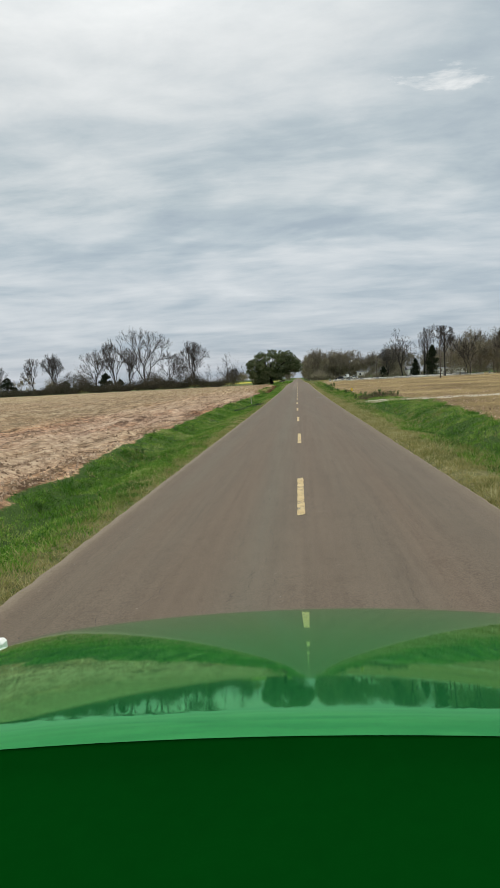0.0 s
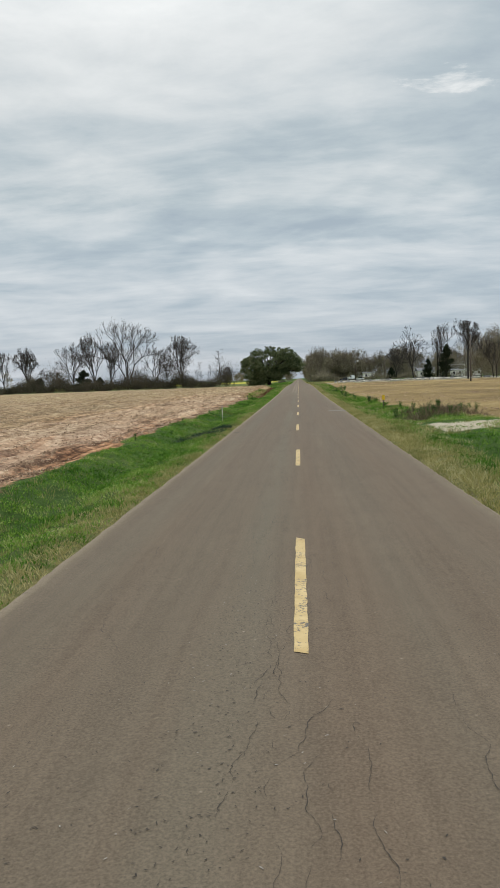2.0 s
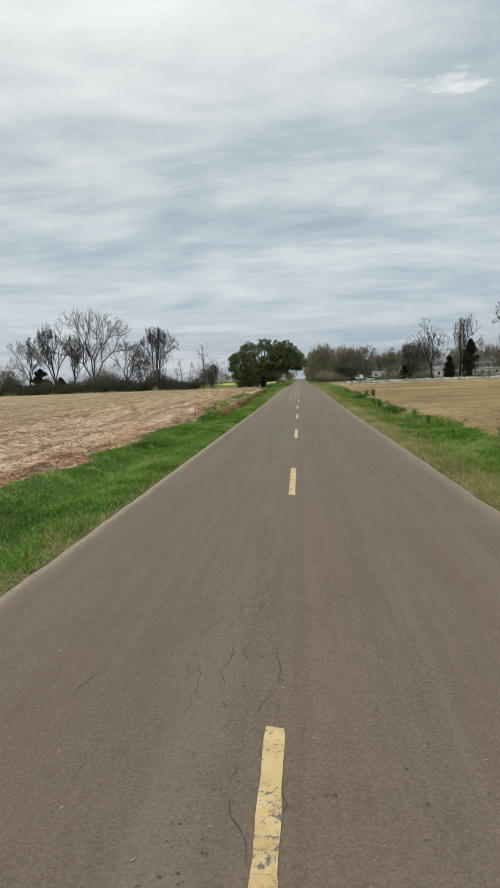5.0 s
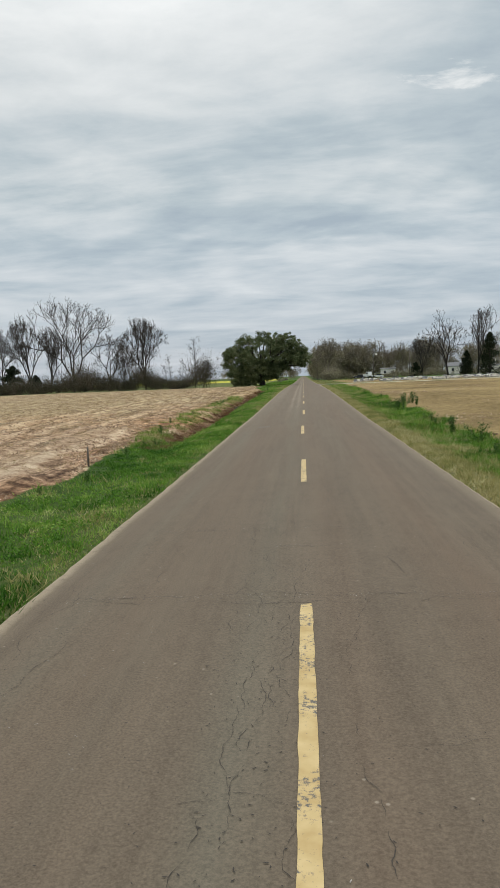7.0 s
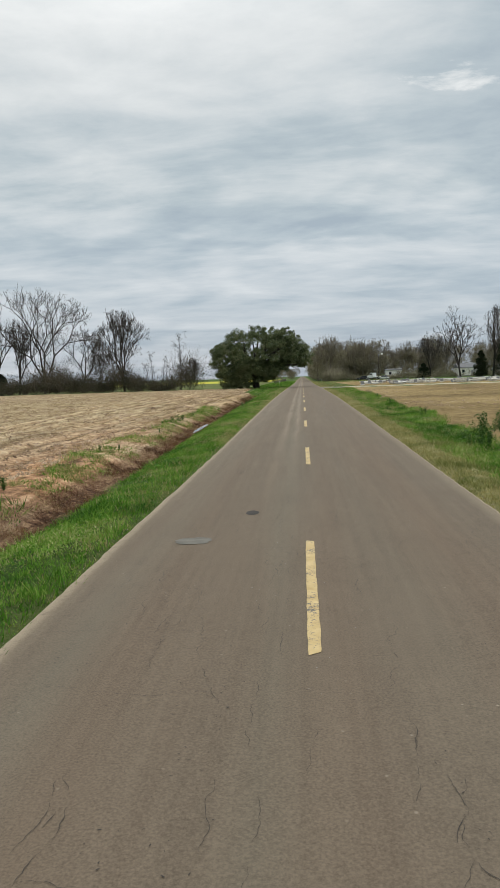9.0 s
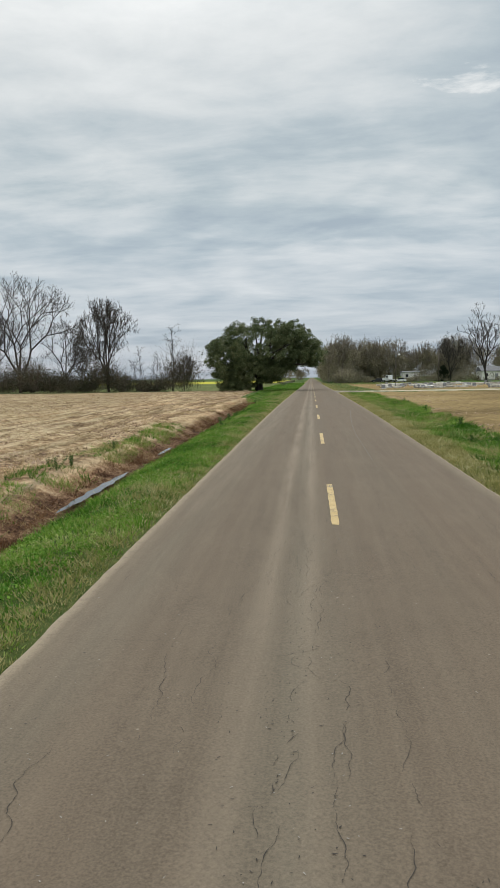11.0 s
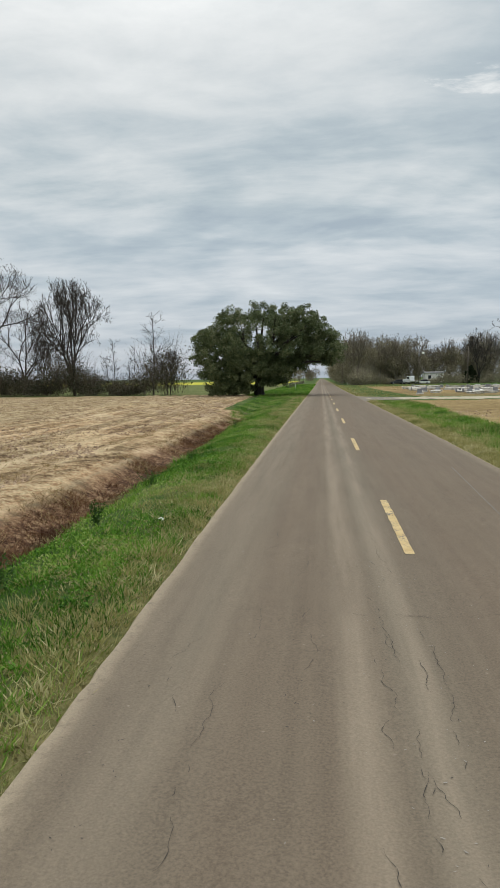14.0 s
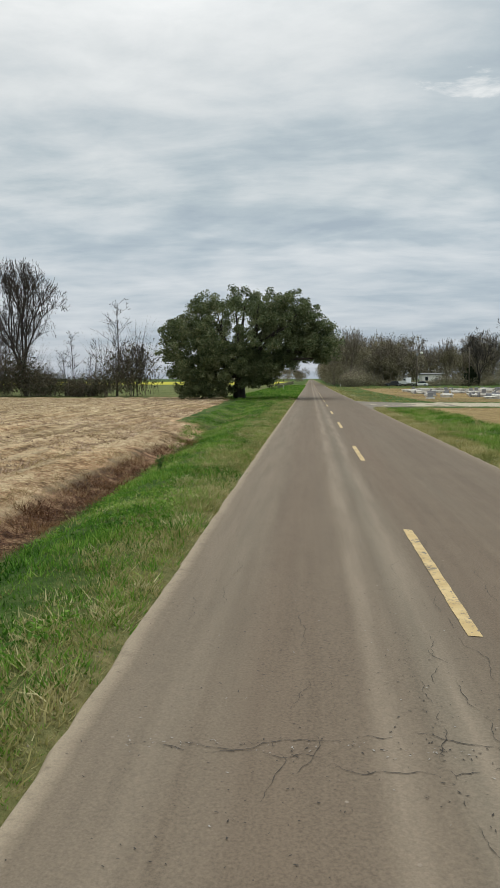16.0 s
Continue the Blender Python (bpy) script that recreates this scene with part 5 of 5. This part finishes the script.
def clods(name, n, y0, y1, inner, outer, seed, mat, label, big=1.0, lo=0.4):
    """Lumps of turned earth."""
    xs, ys = clumped(*scatter(n, y0, y1, inner, outer, seed, 1.9), seed, lo, lo + 0.2, 0.22)
    g = np.random.default_rng(seed)
    s = big * (0.018 + 0.055 * g.random(len(xs)) ** 2.2)
    c = np.stack((xs, ys, ground_z(xs, ys) + s * 0.2), 1)
    ring = [np.stack((np.cos(k * math.pi / 2 + g.uniform(-0.5, 0.5, len(xs))) * s * g.uniform(0.8, 1.7, len(xs)), np.sin(k * math.pi / 2 + g.uniform(-0.5, 0.5, len(xs))) * s * g.uniform(0.8, 1.7, len(xs)), -s * 0.6), 1) + c for k in range(4)]
    top = c + np.stack((g.normal(0, 0.3, len(xs)) * s, g.normal(0, 0.3, len(xs)) * s, s * g.uniform(0.5, 1.1, len(xs))), 1)
    tagged(new(name, tri_mesh(name, np.stack([np.stack((ring[k], ring[(k + 1) % 4], top), 1) for k in range(4)], 1), mat, 3)), label, "soil", kind="stuff")


clods("field_clods_left", 130000, 4, 255, lambda y: field_left(y) - 0.2, lambda y: field_left(y) - 50.0, 141, M_CLOD, "brown lumps of turned earth on the field", 0.85, 0.3)
clods("field_clods_right", 30000, 20, 228, lambda y: field_right(y) + 0.2, lambda y: field_right(y) + 45.0, 142, M_CLOD, "brown lumps of turned earth on the field")


clods("edge_gravel_left", 26000, 55, 235, lambda y: np.full_like(y, EDGE_L + 0.09), lambda y: np.full_like(y, EDGE_L - 0.13), 143, M_PEBBLE, "loose pale gravel along the asphalt edge", 0.2, 0.1)
clods("edge_gravel_right", 16000, 3, 232, lambda y: np.full_like(y, EDGE_R - 0.08), lambda y: np.full_like(y, EDGE_R + 0.12), 144, M_PEBBLE, "loose pale gravel along the asphalt edge", 0.2, 0.1)


def weed(h, seed):
    """A leafy upright weed: a few stems with leaves up their length."""
    g = np.random.default_rng(seed)
    stems, leaves = [], []
    for _ in range(6):
        d = np.array((g.normal(0, 0.25), g.normal(0, 0.25), 1.0))
        tip = d * h * g.uniform(0.7, 1.0)
        stems.append((np.array((-0.008, 0, -0.05)), np.array((0.008, 0, -0.05)), tip))
        for f in np.linspace(0.2, 1, 9):
            leaves.append(tip * f)
    return tri_mesh("stems", stems, M_WEED, 3), tri_mesh("leaves", leaf_cards(leaves, [0.09 * h + 0.03] * len(leaves), 5, 0.055, seed), M_WEED, 4)


WEEDS = [weed(1.0, s) for s in (1, 2, 3)]
rng = random.Random(77)


def put_weed(x, y, h):
    t = empty("weed_plant", (x, y, float(ground_z(x, y)) - 0.02), "tall leafy green weed on the verge", "weed", "verge weeds")
    t.rotation_euler = (0, 0, rng.uniform(0, 6.28))
    t.scale = (h, h, h)
    s, l = WEEDS[rng.randrange(3)]
    part("stems", s, t)
    part("leaves", l, t)


for _ in range(30):      # along the right field edge
    y = rng.uniform(72, 200)
    put_weed(float(field_right(y)) + rng.uniform(-0.9, 0.1), y, rng.uniform(0.2, 0.5))
for y in (112, 113.5, 117, 121, 137.2, 137.9, 138.4, 104, 94, 92.5):
    put_weed(float(field_right(y)) - rng.uniform(0.3, 0.8), y, rng.uniform(0.5, 0.8))
for _ in range(6):       # a tall clump at the field's edge
    put_weed(rng.uniform(6.2, 7.3), rng.uniform(139.0, 142.0), rng.uniform(0.5, 0.85))
for _ in range(24):      # brush round the right culvert
    put_weed(rng.uniform(5.5, 9.5), rng.uniform(67, 74), rng.uniform(0.3, 0.75))
for _ in range(40):      # left ditch and field edge
    y = rng.uniform(10, 165)
    put_weed(float(field_left(y)) + rng.uniform(-0.1, 0.9), y, rng.uniform(0.15, 0.4))
for y in (172, 176, 168.5, 181, 193):
    put_weed(float(ditch_left(y)[0]) + 1.0, y, rng.uniform(0.3, 0.5))
xs, ys = clumped(*scatter(3000, 66, 75, lambda y: np.full_like(y, 5.8), lambda y: np.full_like(y, 9.5), 120), 15, 0.3, 0.5)
blade_field("culvert_dead_brush", xs, ys, 0.2, 0.55, 0.012, M_BRUSH, "dead brown brush round the ditch culvert", 10, 0.35)

# a wet hollow in the left verge, choked with dark weeds and sticks
xs, ys = scatter(9000, 59.6, 64.5, lambda y: np.full_like(y, EDGE_L - 0.45), lambda y: np.full_like(y, EDGE_L - 2.3), 121)
blade_field("hollow_weeds", xs, ys, 0.05, 0.16, 0.014, M_SEDGE, "dark bluish-green sedge in a wet hollow", 32, 1.0, 7, 0.08)
xs, ys = scatter(330, 59.8, 64.0, lambda y: np.full_like(y, EDGE_L - 0.4), lambda y: np.full_like(y, EDGE_L - 2.0), 122)
blade_field("hollow_sticks", xs, ys, 0.06, 0.16, 0.006, M_STRAW_PALE, "pale dead sticks lying in the hollow", 33, 1.3, 3, 0.12)

# a scrap of litter on the verge
bm = bmesh.new()
bmesh.ops.create_icosphere(bm, subdivisions=2, radius=0.047)
rng = random.Random(2)
for vert in bm.verts:
    vert.co *= rng.uniform(0.6, 1.25)
    vert.co.z *= 0.6
scrap = new("paper_litter", bm_mesh("paper_litter", bm, M_WHITE))
scrap.location = (-3.5, 171.5, float(ground_z(-3.5, 171.5)) + 0.03)
tagged(scrap, "crumpled white scrap of paper in the grass", "litter")

# ---- roadside posts ----


def stake(x, y, h, mat, label, top=None):
    t = empty("marker_stake", (x, y, float(ground_z(x, y)) - 0.05), label, "post", "roadside stakes")
    part("post", cyl("post", 0.03, 0.026, h, mat, 8), t)
    if top:
        part("sign_plate", box("sign_plate", top, (0, -0.035, h - top[2] / 2), M_YELLOW, 0.004), t, "small yellow warning plate")


stake(-4.9, 76.3, 1.05, M_TOMB, "thin pale marker stake in the verge")
stake(-5.9, 113.0, 0.6, M_POLE, "short weathered wooden stake at the field's edge")
stake(6.2, 82.8, 0.95, M_POLE, "wooden stake with a small yellow marker plate", (0.2, 0.015, 0.34))
stake(6.6, 366, 0.9, M_WHITE, "white reflector post beside the road")
stake(-7.0, 330, 1.1, M_WHITE, "white marker post beside the road")
stake(-8.0, 341, 1.2, M_POLE, "wooden mailbox post beside the road")


def pole(x, y, h, label, lamp=False):
    t = empty("utility_pole", (x, y, float(ground_z(x, y)) - 0.1), label, "utility pole", "utility poles")
    part("mast", cyl("mast", 0.15, 0.1, h, M_POLE, 12), t)
    if lamp:
        part("lamp_arm", box("lamp_arm", (1.3, 0.07, 0.07), (0.5, 0, h - 0.25), M_METAL, 0.01), t)
        part("lamp_head", cyl("lamp_head", 0.42, 0.3, 0.5, M_WHITE, 12, Matrix.Translation((1.1, 0, h - 0.75)), 0.02), t, "white area lamp housing")
        part("transformer", cyl("transformer", 0.28, 0.28, 0.85, M_STONE, 14, Matrix.Translation((0.0, -0.42, h - 1.4)), 0.03), t, "grey transformer can")


pole(34.8, 178, 9.4, "weathered wooden utility pole on the field")
pole(26.6, 368, 9.6, "wooden pole with a white area lamp", True)
pole(40.1, 368, 10.6, "plain wooden utility pole by the woods")

# ---- graveyard ----
TOMB_KINDS = []
for i, (w, l, h) in enumerate([(1.0, 2.2, 0.2), (1.05, 2.3, 0.34), (1.7, 2.3, 0.24)]):
    TOMB_KINDS.append((box("vault", (w, l, h), (0, 0, h / 2 - 0.05), M_TOMB, 0.03), box("slab", (w + 0.16, l + 0.16, 0.1), (0, 0, h + 0.0), M_WHITE if i == 1 else M_TOMB, 0.02), h, l))
HEAD = prism("headstone", [(-0.08, 0), (0.08, 0), (0.08, 0.5), (0.04, 0.58), (-0.04, 0.58), (-0.08, 0.5)], 0.6, M_STONE, 0.01)
PLINTH = box("plinth", (0.95, 0.34, 0.2), (0, 0, 0.06), M_TOMB, 0.015)
rng = random.Random(31)
row = 0
for y in np.arange(254, 328, 3.7):
    x = 11.5 + (y - 255) * 0.09 + rng.uniform(0, 1.5)
    while x < 68:
        if rng.random() < (0.52 if x > 14 else 0.35):
            yy = y + rng.uniform(-1.6, 1.6)
            k = rng.choice((0, 0, 1, 1, 2, 3))
            if k < 3:
                vault, slab, h, l = TOMB_KINDS[k]
                t = empty("tomb", (x, yy, float(ground_z(x, yy))), "low whitewashed concrete tomb in a graveyard", "tomb", "graveyard tombs")
                t.rotation_euler = (0, 0, rng.choice((math.pi / 2, math.pi / 2, 0)) + rng.uniform(-0.12, 0.12))
                part("vault", vault, t)
                part("slab", slab, t)
                if rng.random() < 0.4:
                    part("headstone", HEAD, t, at=(0, l / 2 + 0.12, 0))
            else:
                t = empty("gravestone", (x, yy, float(ground_z(x, yy))), "grey upright gravestone on a pale plinth", "gravestone", "graveyard stones")
                t.rotation_euler = (0, 0, rng.uniform(-0.2, 0.2))
                part("headstone", HEAD, t, at=(0, 0, 0.12))
                part("plinth", PLINTH, t)
        x += rng.uniform(2.1, 3.6)
    row += 1

# ---- vehicles by the woods ----


def wheels(t, pts, r, w):
    for x, y in pts:
        m = Matrix.Translation((x, y, r)) @ Matrix.Rotation(math.pi / 2, 4, "Y") @ Matrix.Translation((0, 0, -w / 2))
        ob = part("wheel", cyl("wheel", r, r, w, M_TYRE, 16, m, 0.02), t)
        m2 = Matrix.Translation((x, y, r)) @ Matrix.Rotation(math.pi / 2, 4, "Y") @ Matrix.Translation((0, 0, -w / 2 - 0.01))
        part("rim", cyl("rim", r * 0.55, r * 0.55, w + 0.02, M_METAL, 12, m2), ob)


def car(x, y, turn, mat, label):
    t = empty("parked_car", (x, y, float(ground_z(x, y)) - 0.02), label, "car", "parked vehicles")
    t.rotation_euler = (0, 0, radians(turn))
    part("body", prism("body", [(-2.2, 0.3), (2.2, 0.3), (2.25, 0.6), (2.1, 0.82), (1.1, 0.92), (-1.7, 0.95), (-2.2, 0.9), (-2.28, 0.6)], 1.74, mat, 0.05), t)
    part("cabin", prism("cabin", [(-1.8, 0.93), (1.0, 0.93), (0.3, 1.44), (-1.2, 1.46)], 1.5, M_GLASS, 0.06), t, "dark tinted windows")
    part("roof", box("roof", (1.4, 1.5, 0.06), (0, -0.45, 1.46), mat, 0.02), t)
    wheels(t, [(sx * 0.78, sy) for sx in (-1, 1) for sy in (-1.35, 1.4)], 0.32, 0.22)
    for sx in (-0.6, 0.6):
        part("headlight", box("headlight", (0.34, 0.05, 0.14), (sx, 2.24, 0.68), M_METAL, 0.02), t)


def truck(x, y, turn):
    t = empty("parked_truck", (x, y, float(ground_z(x, y)) - 0.02), "white flatbed truck parked by the woods", "truck", "parked vehicles")
    t.rotation_euler = (0, 0, radians(turn))
    part("bonnet", prism("bonnet", [(1.0, 0.7), (2.7, 0.7), (2.75, 1.25), (2.5, 1.5), (1.0, 1.65)], 1.9, M_CARW, 0.06), t)
    part("cab", prism("cab", [(-0.6, 0.6), (1.05, 0.6), (1.05, 1.6), (0.65, 2.45), (-0.55, 2.5)], 2.0, M_CARW, 0.06), t)
    part("windscreen", prism("windscreen", [(1.07, 1.66), (0.72, 2.35), (0.68, 2.35), (1.03, 1.66)], 1.7, M_GLASS), t)
    for sx in (-1, 1):
        part("side_window", box("side_window", (0.02, 0.9, 0.55), (sx * 1.005, 0.15, 1.95), M_GLASS), t)
    part("flatbed", box("flatbed", (2.1, 3.4, 0.22), (0, -2.35, 1.0), M_CARW, 0.03), t)
    part("chassis", box("chassis", (0.9, 5.6, 0.25), (0, -1.1, 0.65), M_BLACK, 0.02), t)
    wheels(t, [(sx * 0.92, sy) for sx in (-1, 1) for sy in (-2.9, 1.75)], 0.45, 0.28)


truck(26.2, 383, 38)
car(29.4, 380.5, 80, M_CARW, "white car parked on the grass by the woods")
car(22.4, 385, 95, M_CARD, "dark car parked on the grass by the woods")

# ---- houses ----


def house(x, y, w, d, h, turn, label, rise=1.6, porch=False):
    t = empty("house", (x, y, float(ground_z(x, y)) - 0.05), label, "house", "houses by the woods")
    t.rotation_euler = (0, 0, radians(turn))
    part("wall", box("wall", (w, d, h), (0, 0, h / 2 + 0.4), M_WHITE, 0.02), t)
    part("foundation", box("foundation", (w - 0.2, d - 0.2, 0.5), (0, 0, 0.2), M_STONE, 0.01), t)
    roof = prism("roof", [(-d / 2 - 0.4, h + 0.35), (d / 2 + 0.4, h + 0.35), (d / 2 + 0.4, h + 0.5), (0, h + 0.5 + rise), (-d / 2 - 0.4, h + 0.5)], w + 0.6, M_ROOF, 0.02)
    part("roof", roof, t)
    n = max(2, int(w / 3))
    for i in range(n):
        cx = -w / 2 + w * (i + 0.5) / n
        if i == n // 2:
            part("door", box("door", (0.95, 0.06, 2.05), (cx, -d / 2 - 0.02, 1.45), M_STONE, 0.01), t)
            continue
        win = part("window", box("window", (1.15, 0.08, 1.3), (cx, -d / 2 - 0.02, h * 0.55 + 0.45), M_WHITE, 0.01), t)
        part("pane", box("pane", (0.95, 0.04, 1.1), (cx, -d / 2 - 0.06, h * 0.55 + 0.45), M_GLASS), win)
    if porch:
        part("porch_roof", box("porch_roof", (w * 0.6, 2.4, 0.14), (0, -d / 2 - 1.2, h + 0.2), M_WHITE, 0.02), t)
        for i in range(4):
            part("porch_post", box("porch_post", (0.14, 0.14, h + 0.1), (-w * 0.28 + w * 0.56 * i / 3, -d / 2 - 2.2, h / 2 + 0.05), M_WHITE, 0.01), t)


house(36.2, 405, 6.0, 5, 3.1, 0, "small white clapboard house by the woods", 0.35)
house(63.0, 398, 7.0, 6, 3.0, 4, "small pale house among the trees")
house(84.0, 398, 15.0, 4.5, 2.8, -6, "long white mobile home", 0.5)


def frame_stand(x, y):
    t = empty("timber_frame", (x, y, float(ground_z(x, y)) - 0.05), "tall open timber frame beside the graveyard", "frame")
    for px_ in (0, 5.5, 11):
        part("post", box("post", (0.22, 0.22, 5.4), (px_, 0, 2.7), M_TOMB, 0.02), t)
    part("beam", box("beam", (11.6, 0.22, 0.3), (5.5, 0, 5.5), M_TOMB, 0.02), t)
    bm = bmesh.new()
    bmesh.ops.create_cube(bm, size=1.0)
    bmesh.ops.transform(bm, matrix=Matrix.Translation((1.9, 0, 2.6)) @ Matrix.Rotation(radians(-52), 4, "Y") @ Matrix.Diagonal((6.2, 0.2, 0.2, 1)), verts=bm.verts)
    part("brace", bm_mesh("brace", bm, M_TOMB, 0.02), t)


frame_stand(62.0, 352)

# fence beyond the oak
rng = random.Random(6)
fence = empty("post_fence", (-8.4, 330, 0.05), "low weathered post and rail fence beside the road", "fence")
for i in range(26):
    part("fence_post", box("fence_post", (0.12, 0.12, 1.15), (0, i * 6.0, 0.5), M_POLE, 0.01), fence)
part("fence_rail", box("fence_rail", (0.05, 150.0, 0.09), (0.09, 75.0, 0.85), M_POLE, 0.01), fence)

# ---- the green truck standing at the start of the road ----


def make_green(name, col, rough, coat):
    m, t, b = material(name)
    v = place(t)
    f = math_node(t, "ADD", math_node(t, "MULTIPLY", noise_tex(t, v, 2.0, 4), 0.6), math_node(t, "MULTIPLY", noise_tex(t, v, 40, 4), 0.4))
    t.links.new(ramp(t, f, [(0.3, tuple(c * 0.9 for c in col)), (0.7, tuple(c * 1.1 for c in col))]), b.inputs["Base Color"])
    b.inputs["Roughness"].default_value = rough
    b.inputs["Coat Weight"].default_value = coat
    b.inputs["Coat Roughness"].default_value = 0.03
    return m


M_GREEN = make_green("glossy_green_paint", (0.03, 0.29, 0.075), 0.035, 0.12)
M_GREEN.node_tree.nodes["Principled BSDF"].inputs["Metallic"].default_value = 0.62
M_GREEN.node_tree.nodes["Principled BSDF"].inputs["Specular Tint"].default_value = (0.30, 0.85, 0.40, 1)
# the missing cab's shade is put into this colour: near-black green, no shine
M_GREEN_SHADED = make_green("shaded_green_paint", (0.0006, 0.036, 0.003), 1.0, 0.0)
M_GREEN_SHADED.node_tree.nodes["Principled BSDF"].inputs["Specular IOR Level"].default_value = 0.0
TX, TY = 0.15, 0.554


SLOPES = ((0.9, 0.92, 0.945, 0.97, 1.0, 1.31, 1.57, 1.89, 2.36), (0.06, 0.08, 0.12, 0.165, 0.207, 0.208, 0.219, 0.232, 0.245))      # fall of the bonnet by distance


def bonnet_z(dx, d):
    if d > 2.4:
        c = 1.375 - 0.24 * (d - 2.4) - 1.9 * (d - 2.4) ** 2
    else:
        k = np.linspace(d, 2.4, 40)
        c = 1.375 + float(np.interp(k, *SLOPES).mean()) * (2.4 - d)
    return c - 0.075 * dx * dx - 0.35 * max(0.0, abs(dx) - 0.85) ** 2


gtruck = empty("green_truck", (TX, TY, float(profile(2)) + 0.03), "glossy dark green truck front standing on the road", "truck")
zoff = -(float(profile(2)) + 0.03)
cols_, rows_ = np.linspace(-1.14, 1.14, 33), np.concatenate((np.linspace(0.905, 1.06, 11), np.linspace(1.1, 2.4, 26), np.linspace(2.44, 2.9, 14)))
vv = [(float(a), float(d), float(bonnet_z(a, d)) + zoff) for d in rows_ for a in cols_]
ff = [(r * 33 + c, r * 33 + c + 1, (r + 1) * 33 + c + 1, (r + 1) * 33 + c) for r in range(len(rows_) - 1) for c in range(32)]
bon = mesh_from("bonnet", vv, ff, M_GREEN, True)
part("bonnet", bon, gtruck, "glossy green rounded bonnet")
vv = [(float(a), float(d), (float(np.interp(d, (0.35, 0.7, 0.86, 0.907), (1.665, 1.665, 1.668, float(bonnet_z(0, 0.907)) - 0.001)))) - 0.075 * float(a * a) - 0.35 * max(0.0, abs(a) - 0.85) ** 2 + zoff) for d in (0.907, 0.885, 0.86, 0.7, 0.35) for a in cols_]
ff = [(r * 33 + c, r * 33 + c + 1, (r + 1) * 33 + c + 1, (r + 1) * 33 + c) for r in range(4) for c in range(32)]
part("cowl", mesh_from("cowl", vv, ff, M_GREEN_SHADED, True), gtruck, "green cowl panel with the cab's shade put into its colour")
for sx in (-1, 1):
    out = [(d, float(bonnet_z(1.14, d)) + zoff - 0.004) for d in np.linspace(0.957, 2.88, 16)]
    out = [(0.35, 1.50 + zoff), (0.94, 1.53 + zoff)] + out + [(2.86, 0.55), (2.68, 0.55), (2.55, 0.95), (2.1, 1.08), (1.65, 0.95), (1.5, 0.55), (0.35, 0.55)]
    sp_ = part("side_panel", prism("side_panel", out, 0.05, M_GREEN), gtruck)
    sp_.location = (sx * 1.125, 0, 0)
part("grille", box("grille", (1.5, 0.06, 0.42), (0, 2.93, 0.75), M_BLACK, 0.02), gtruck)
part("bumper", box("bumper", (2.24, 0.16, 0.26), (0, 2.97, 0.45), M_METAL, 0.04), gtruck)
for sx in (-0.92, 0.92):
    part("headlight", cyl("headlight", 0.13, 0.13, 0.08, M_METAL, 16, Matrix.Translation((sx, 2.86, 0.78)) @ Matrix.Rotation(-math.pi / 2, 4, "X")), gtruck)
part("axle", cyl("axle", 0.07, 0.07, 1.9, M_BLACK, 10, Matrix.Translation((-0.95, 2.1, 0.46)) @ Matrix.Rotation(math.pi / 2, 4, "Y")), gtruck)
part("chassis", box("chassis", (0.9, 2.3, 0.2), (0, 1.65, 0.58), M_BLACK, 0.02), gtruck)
part("firewall", box("firewall", (2.2, 0.05, 1.1), (0, 0.38, 1.0), M_GREEN_SHADED, 0.01), gtruck)
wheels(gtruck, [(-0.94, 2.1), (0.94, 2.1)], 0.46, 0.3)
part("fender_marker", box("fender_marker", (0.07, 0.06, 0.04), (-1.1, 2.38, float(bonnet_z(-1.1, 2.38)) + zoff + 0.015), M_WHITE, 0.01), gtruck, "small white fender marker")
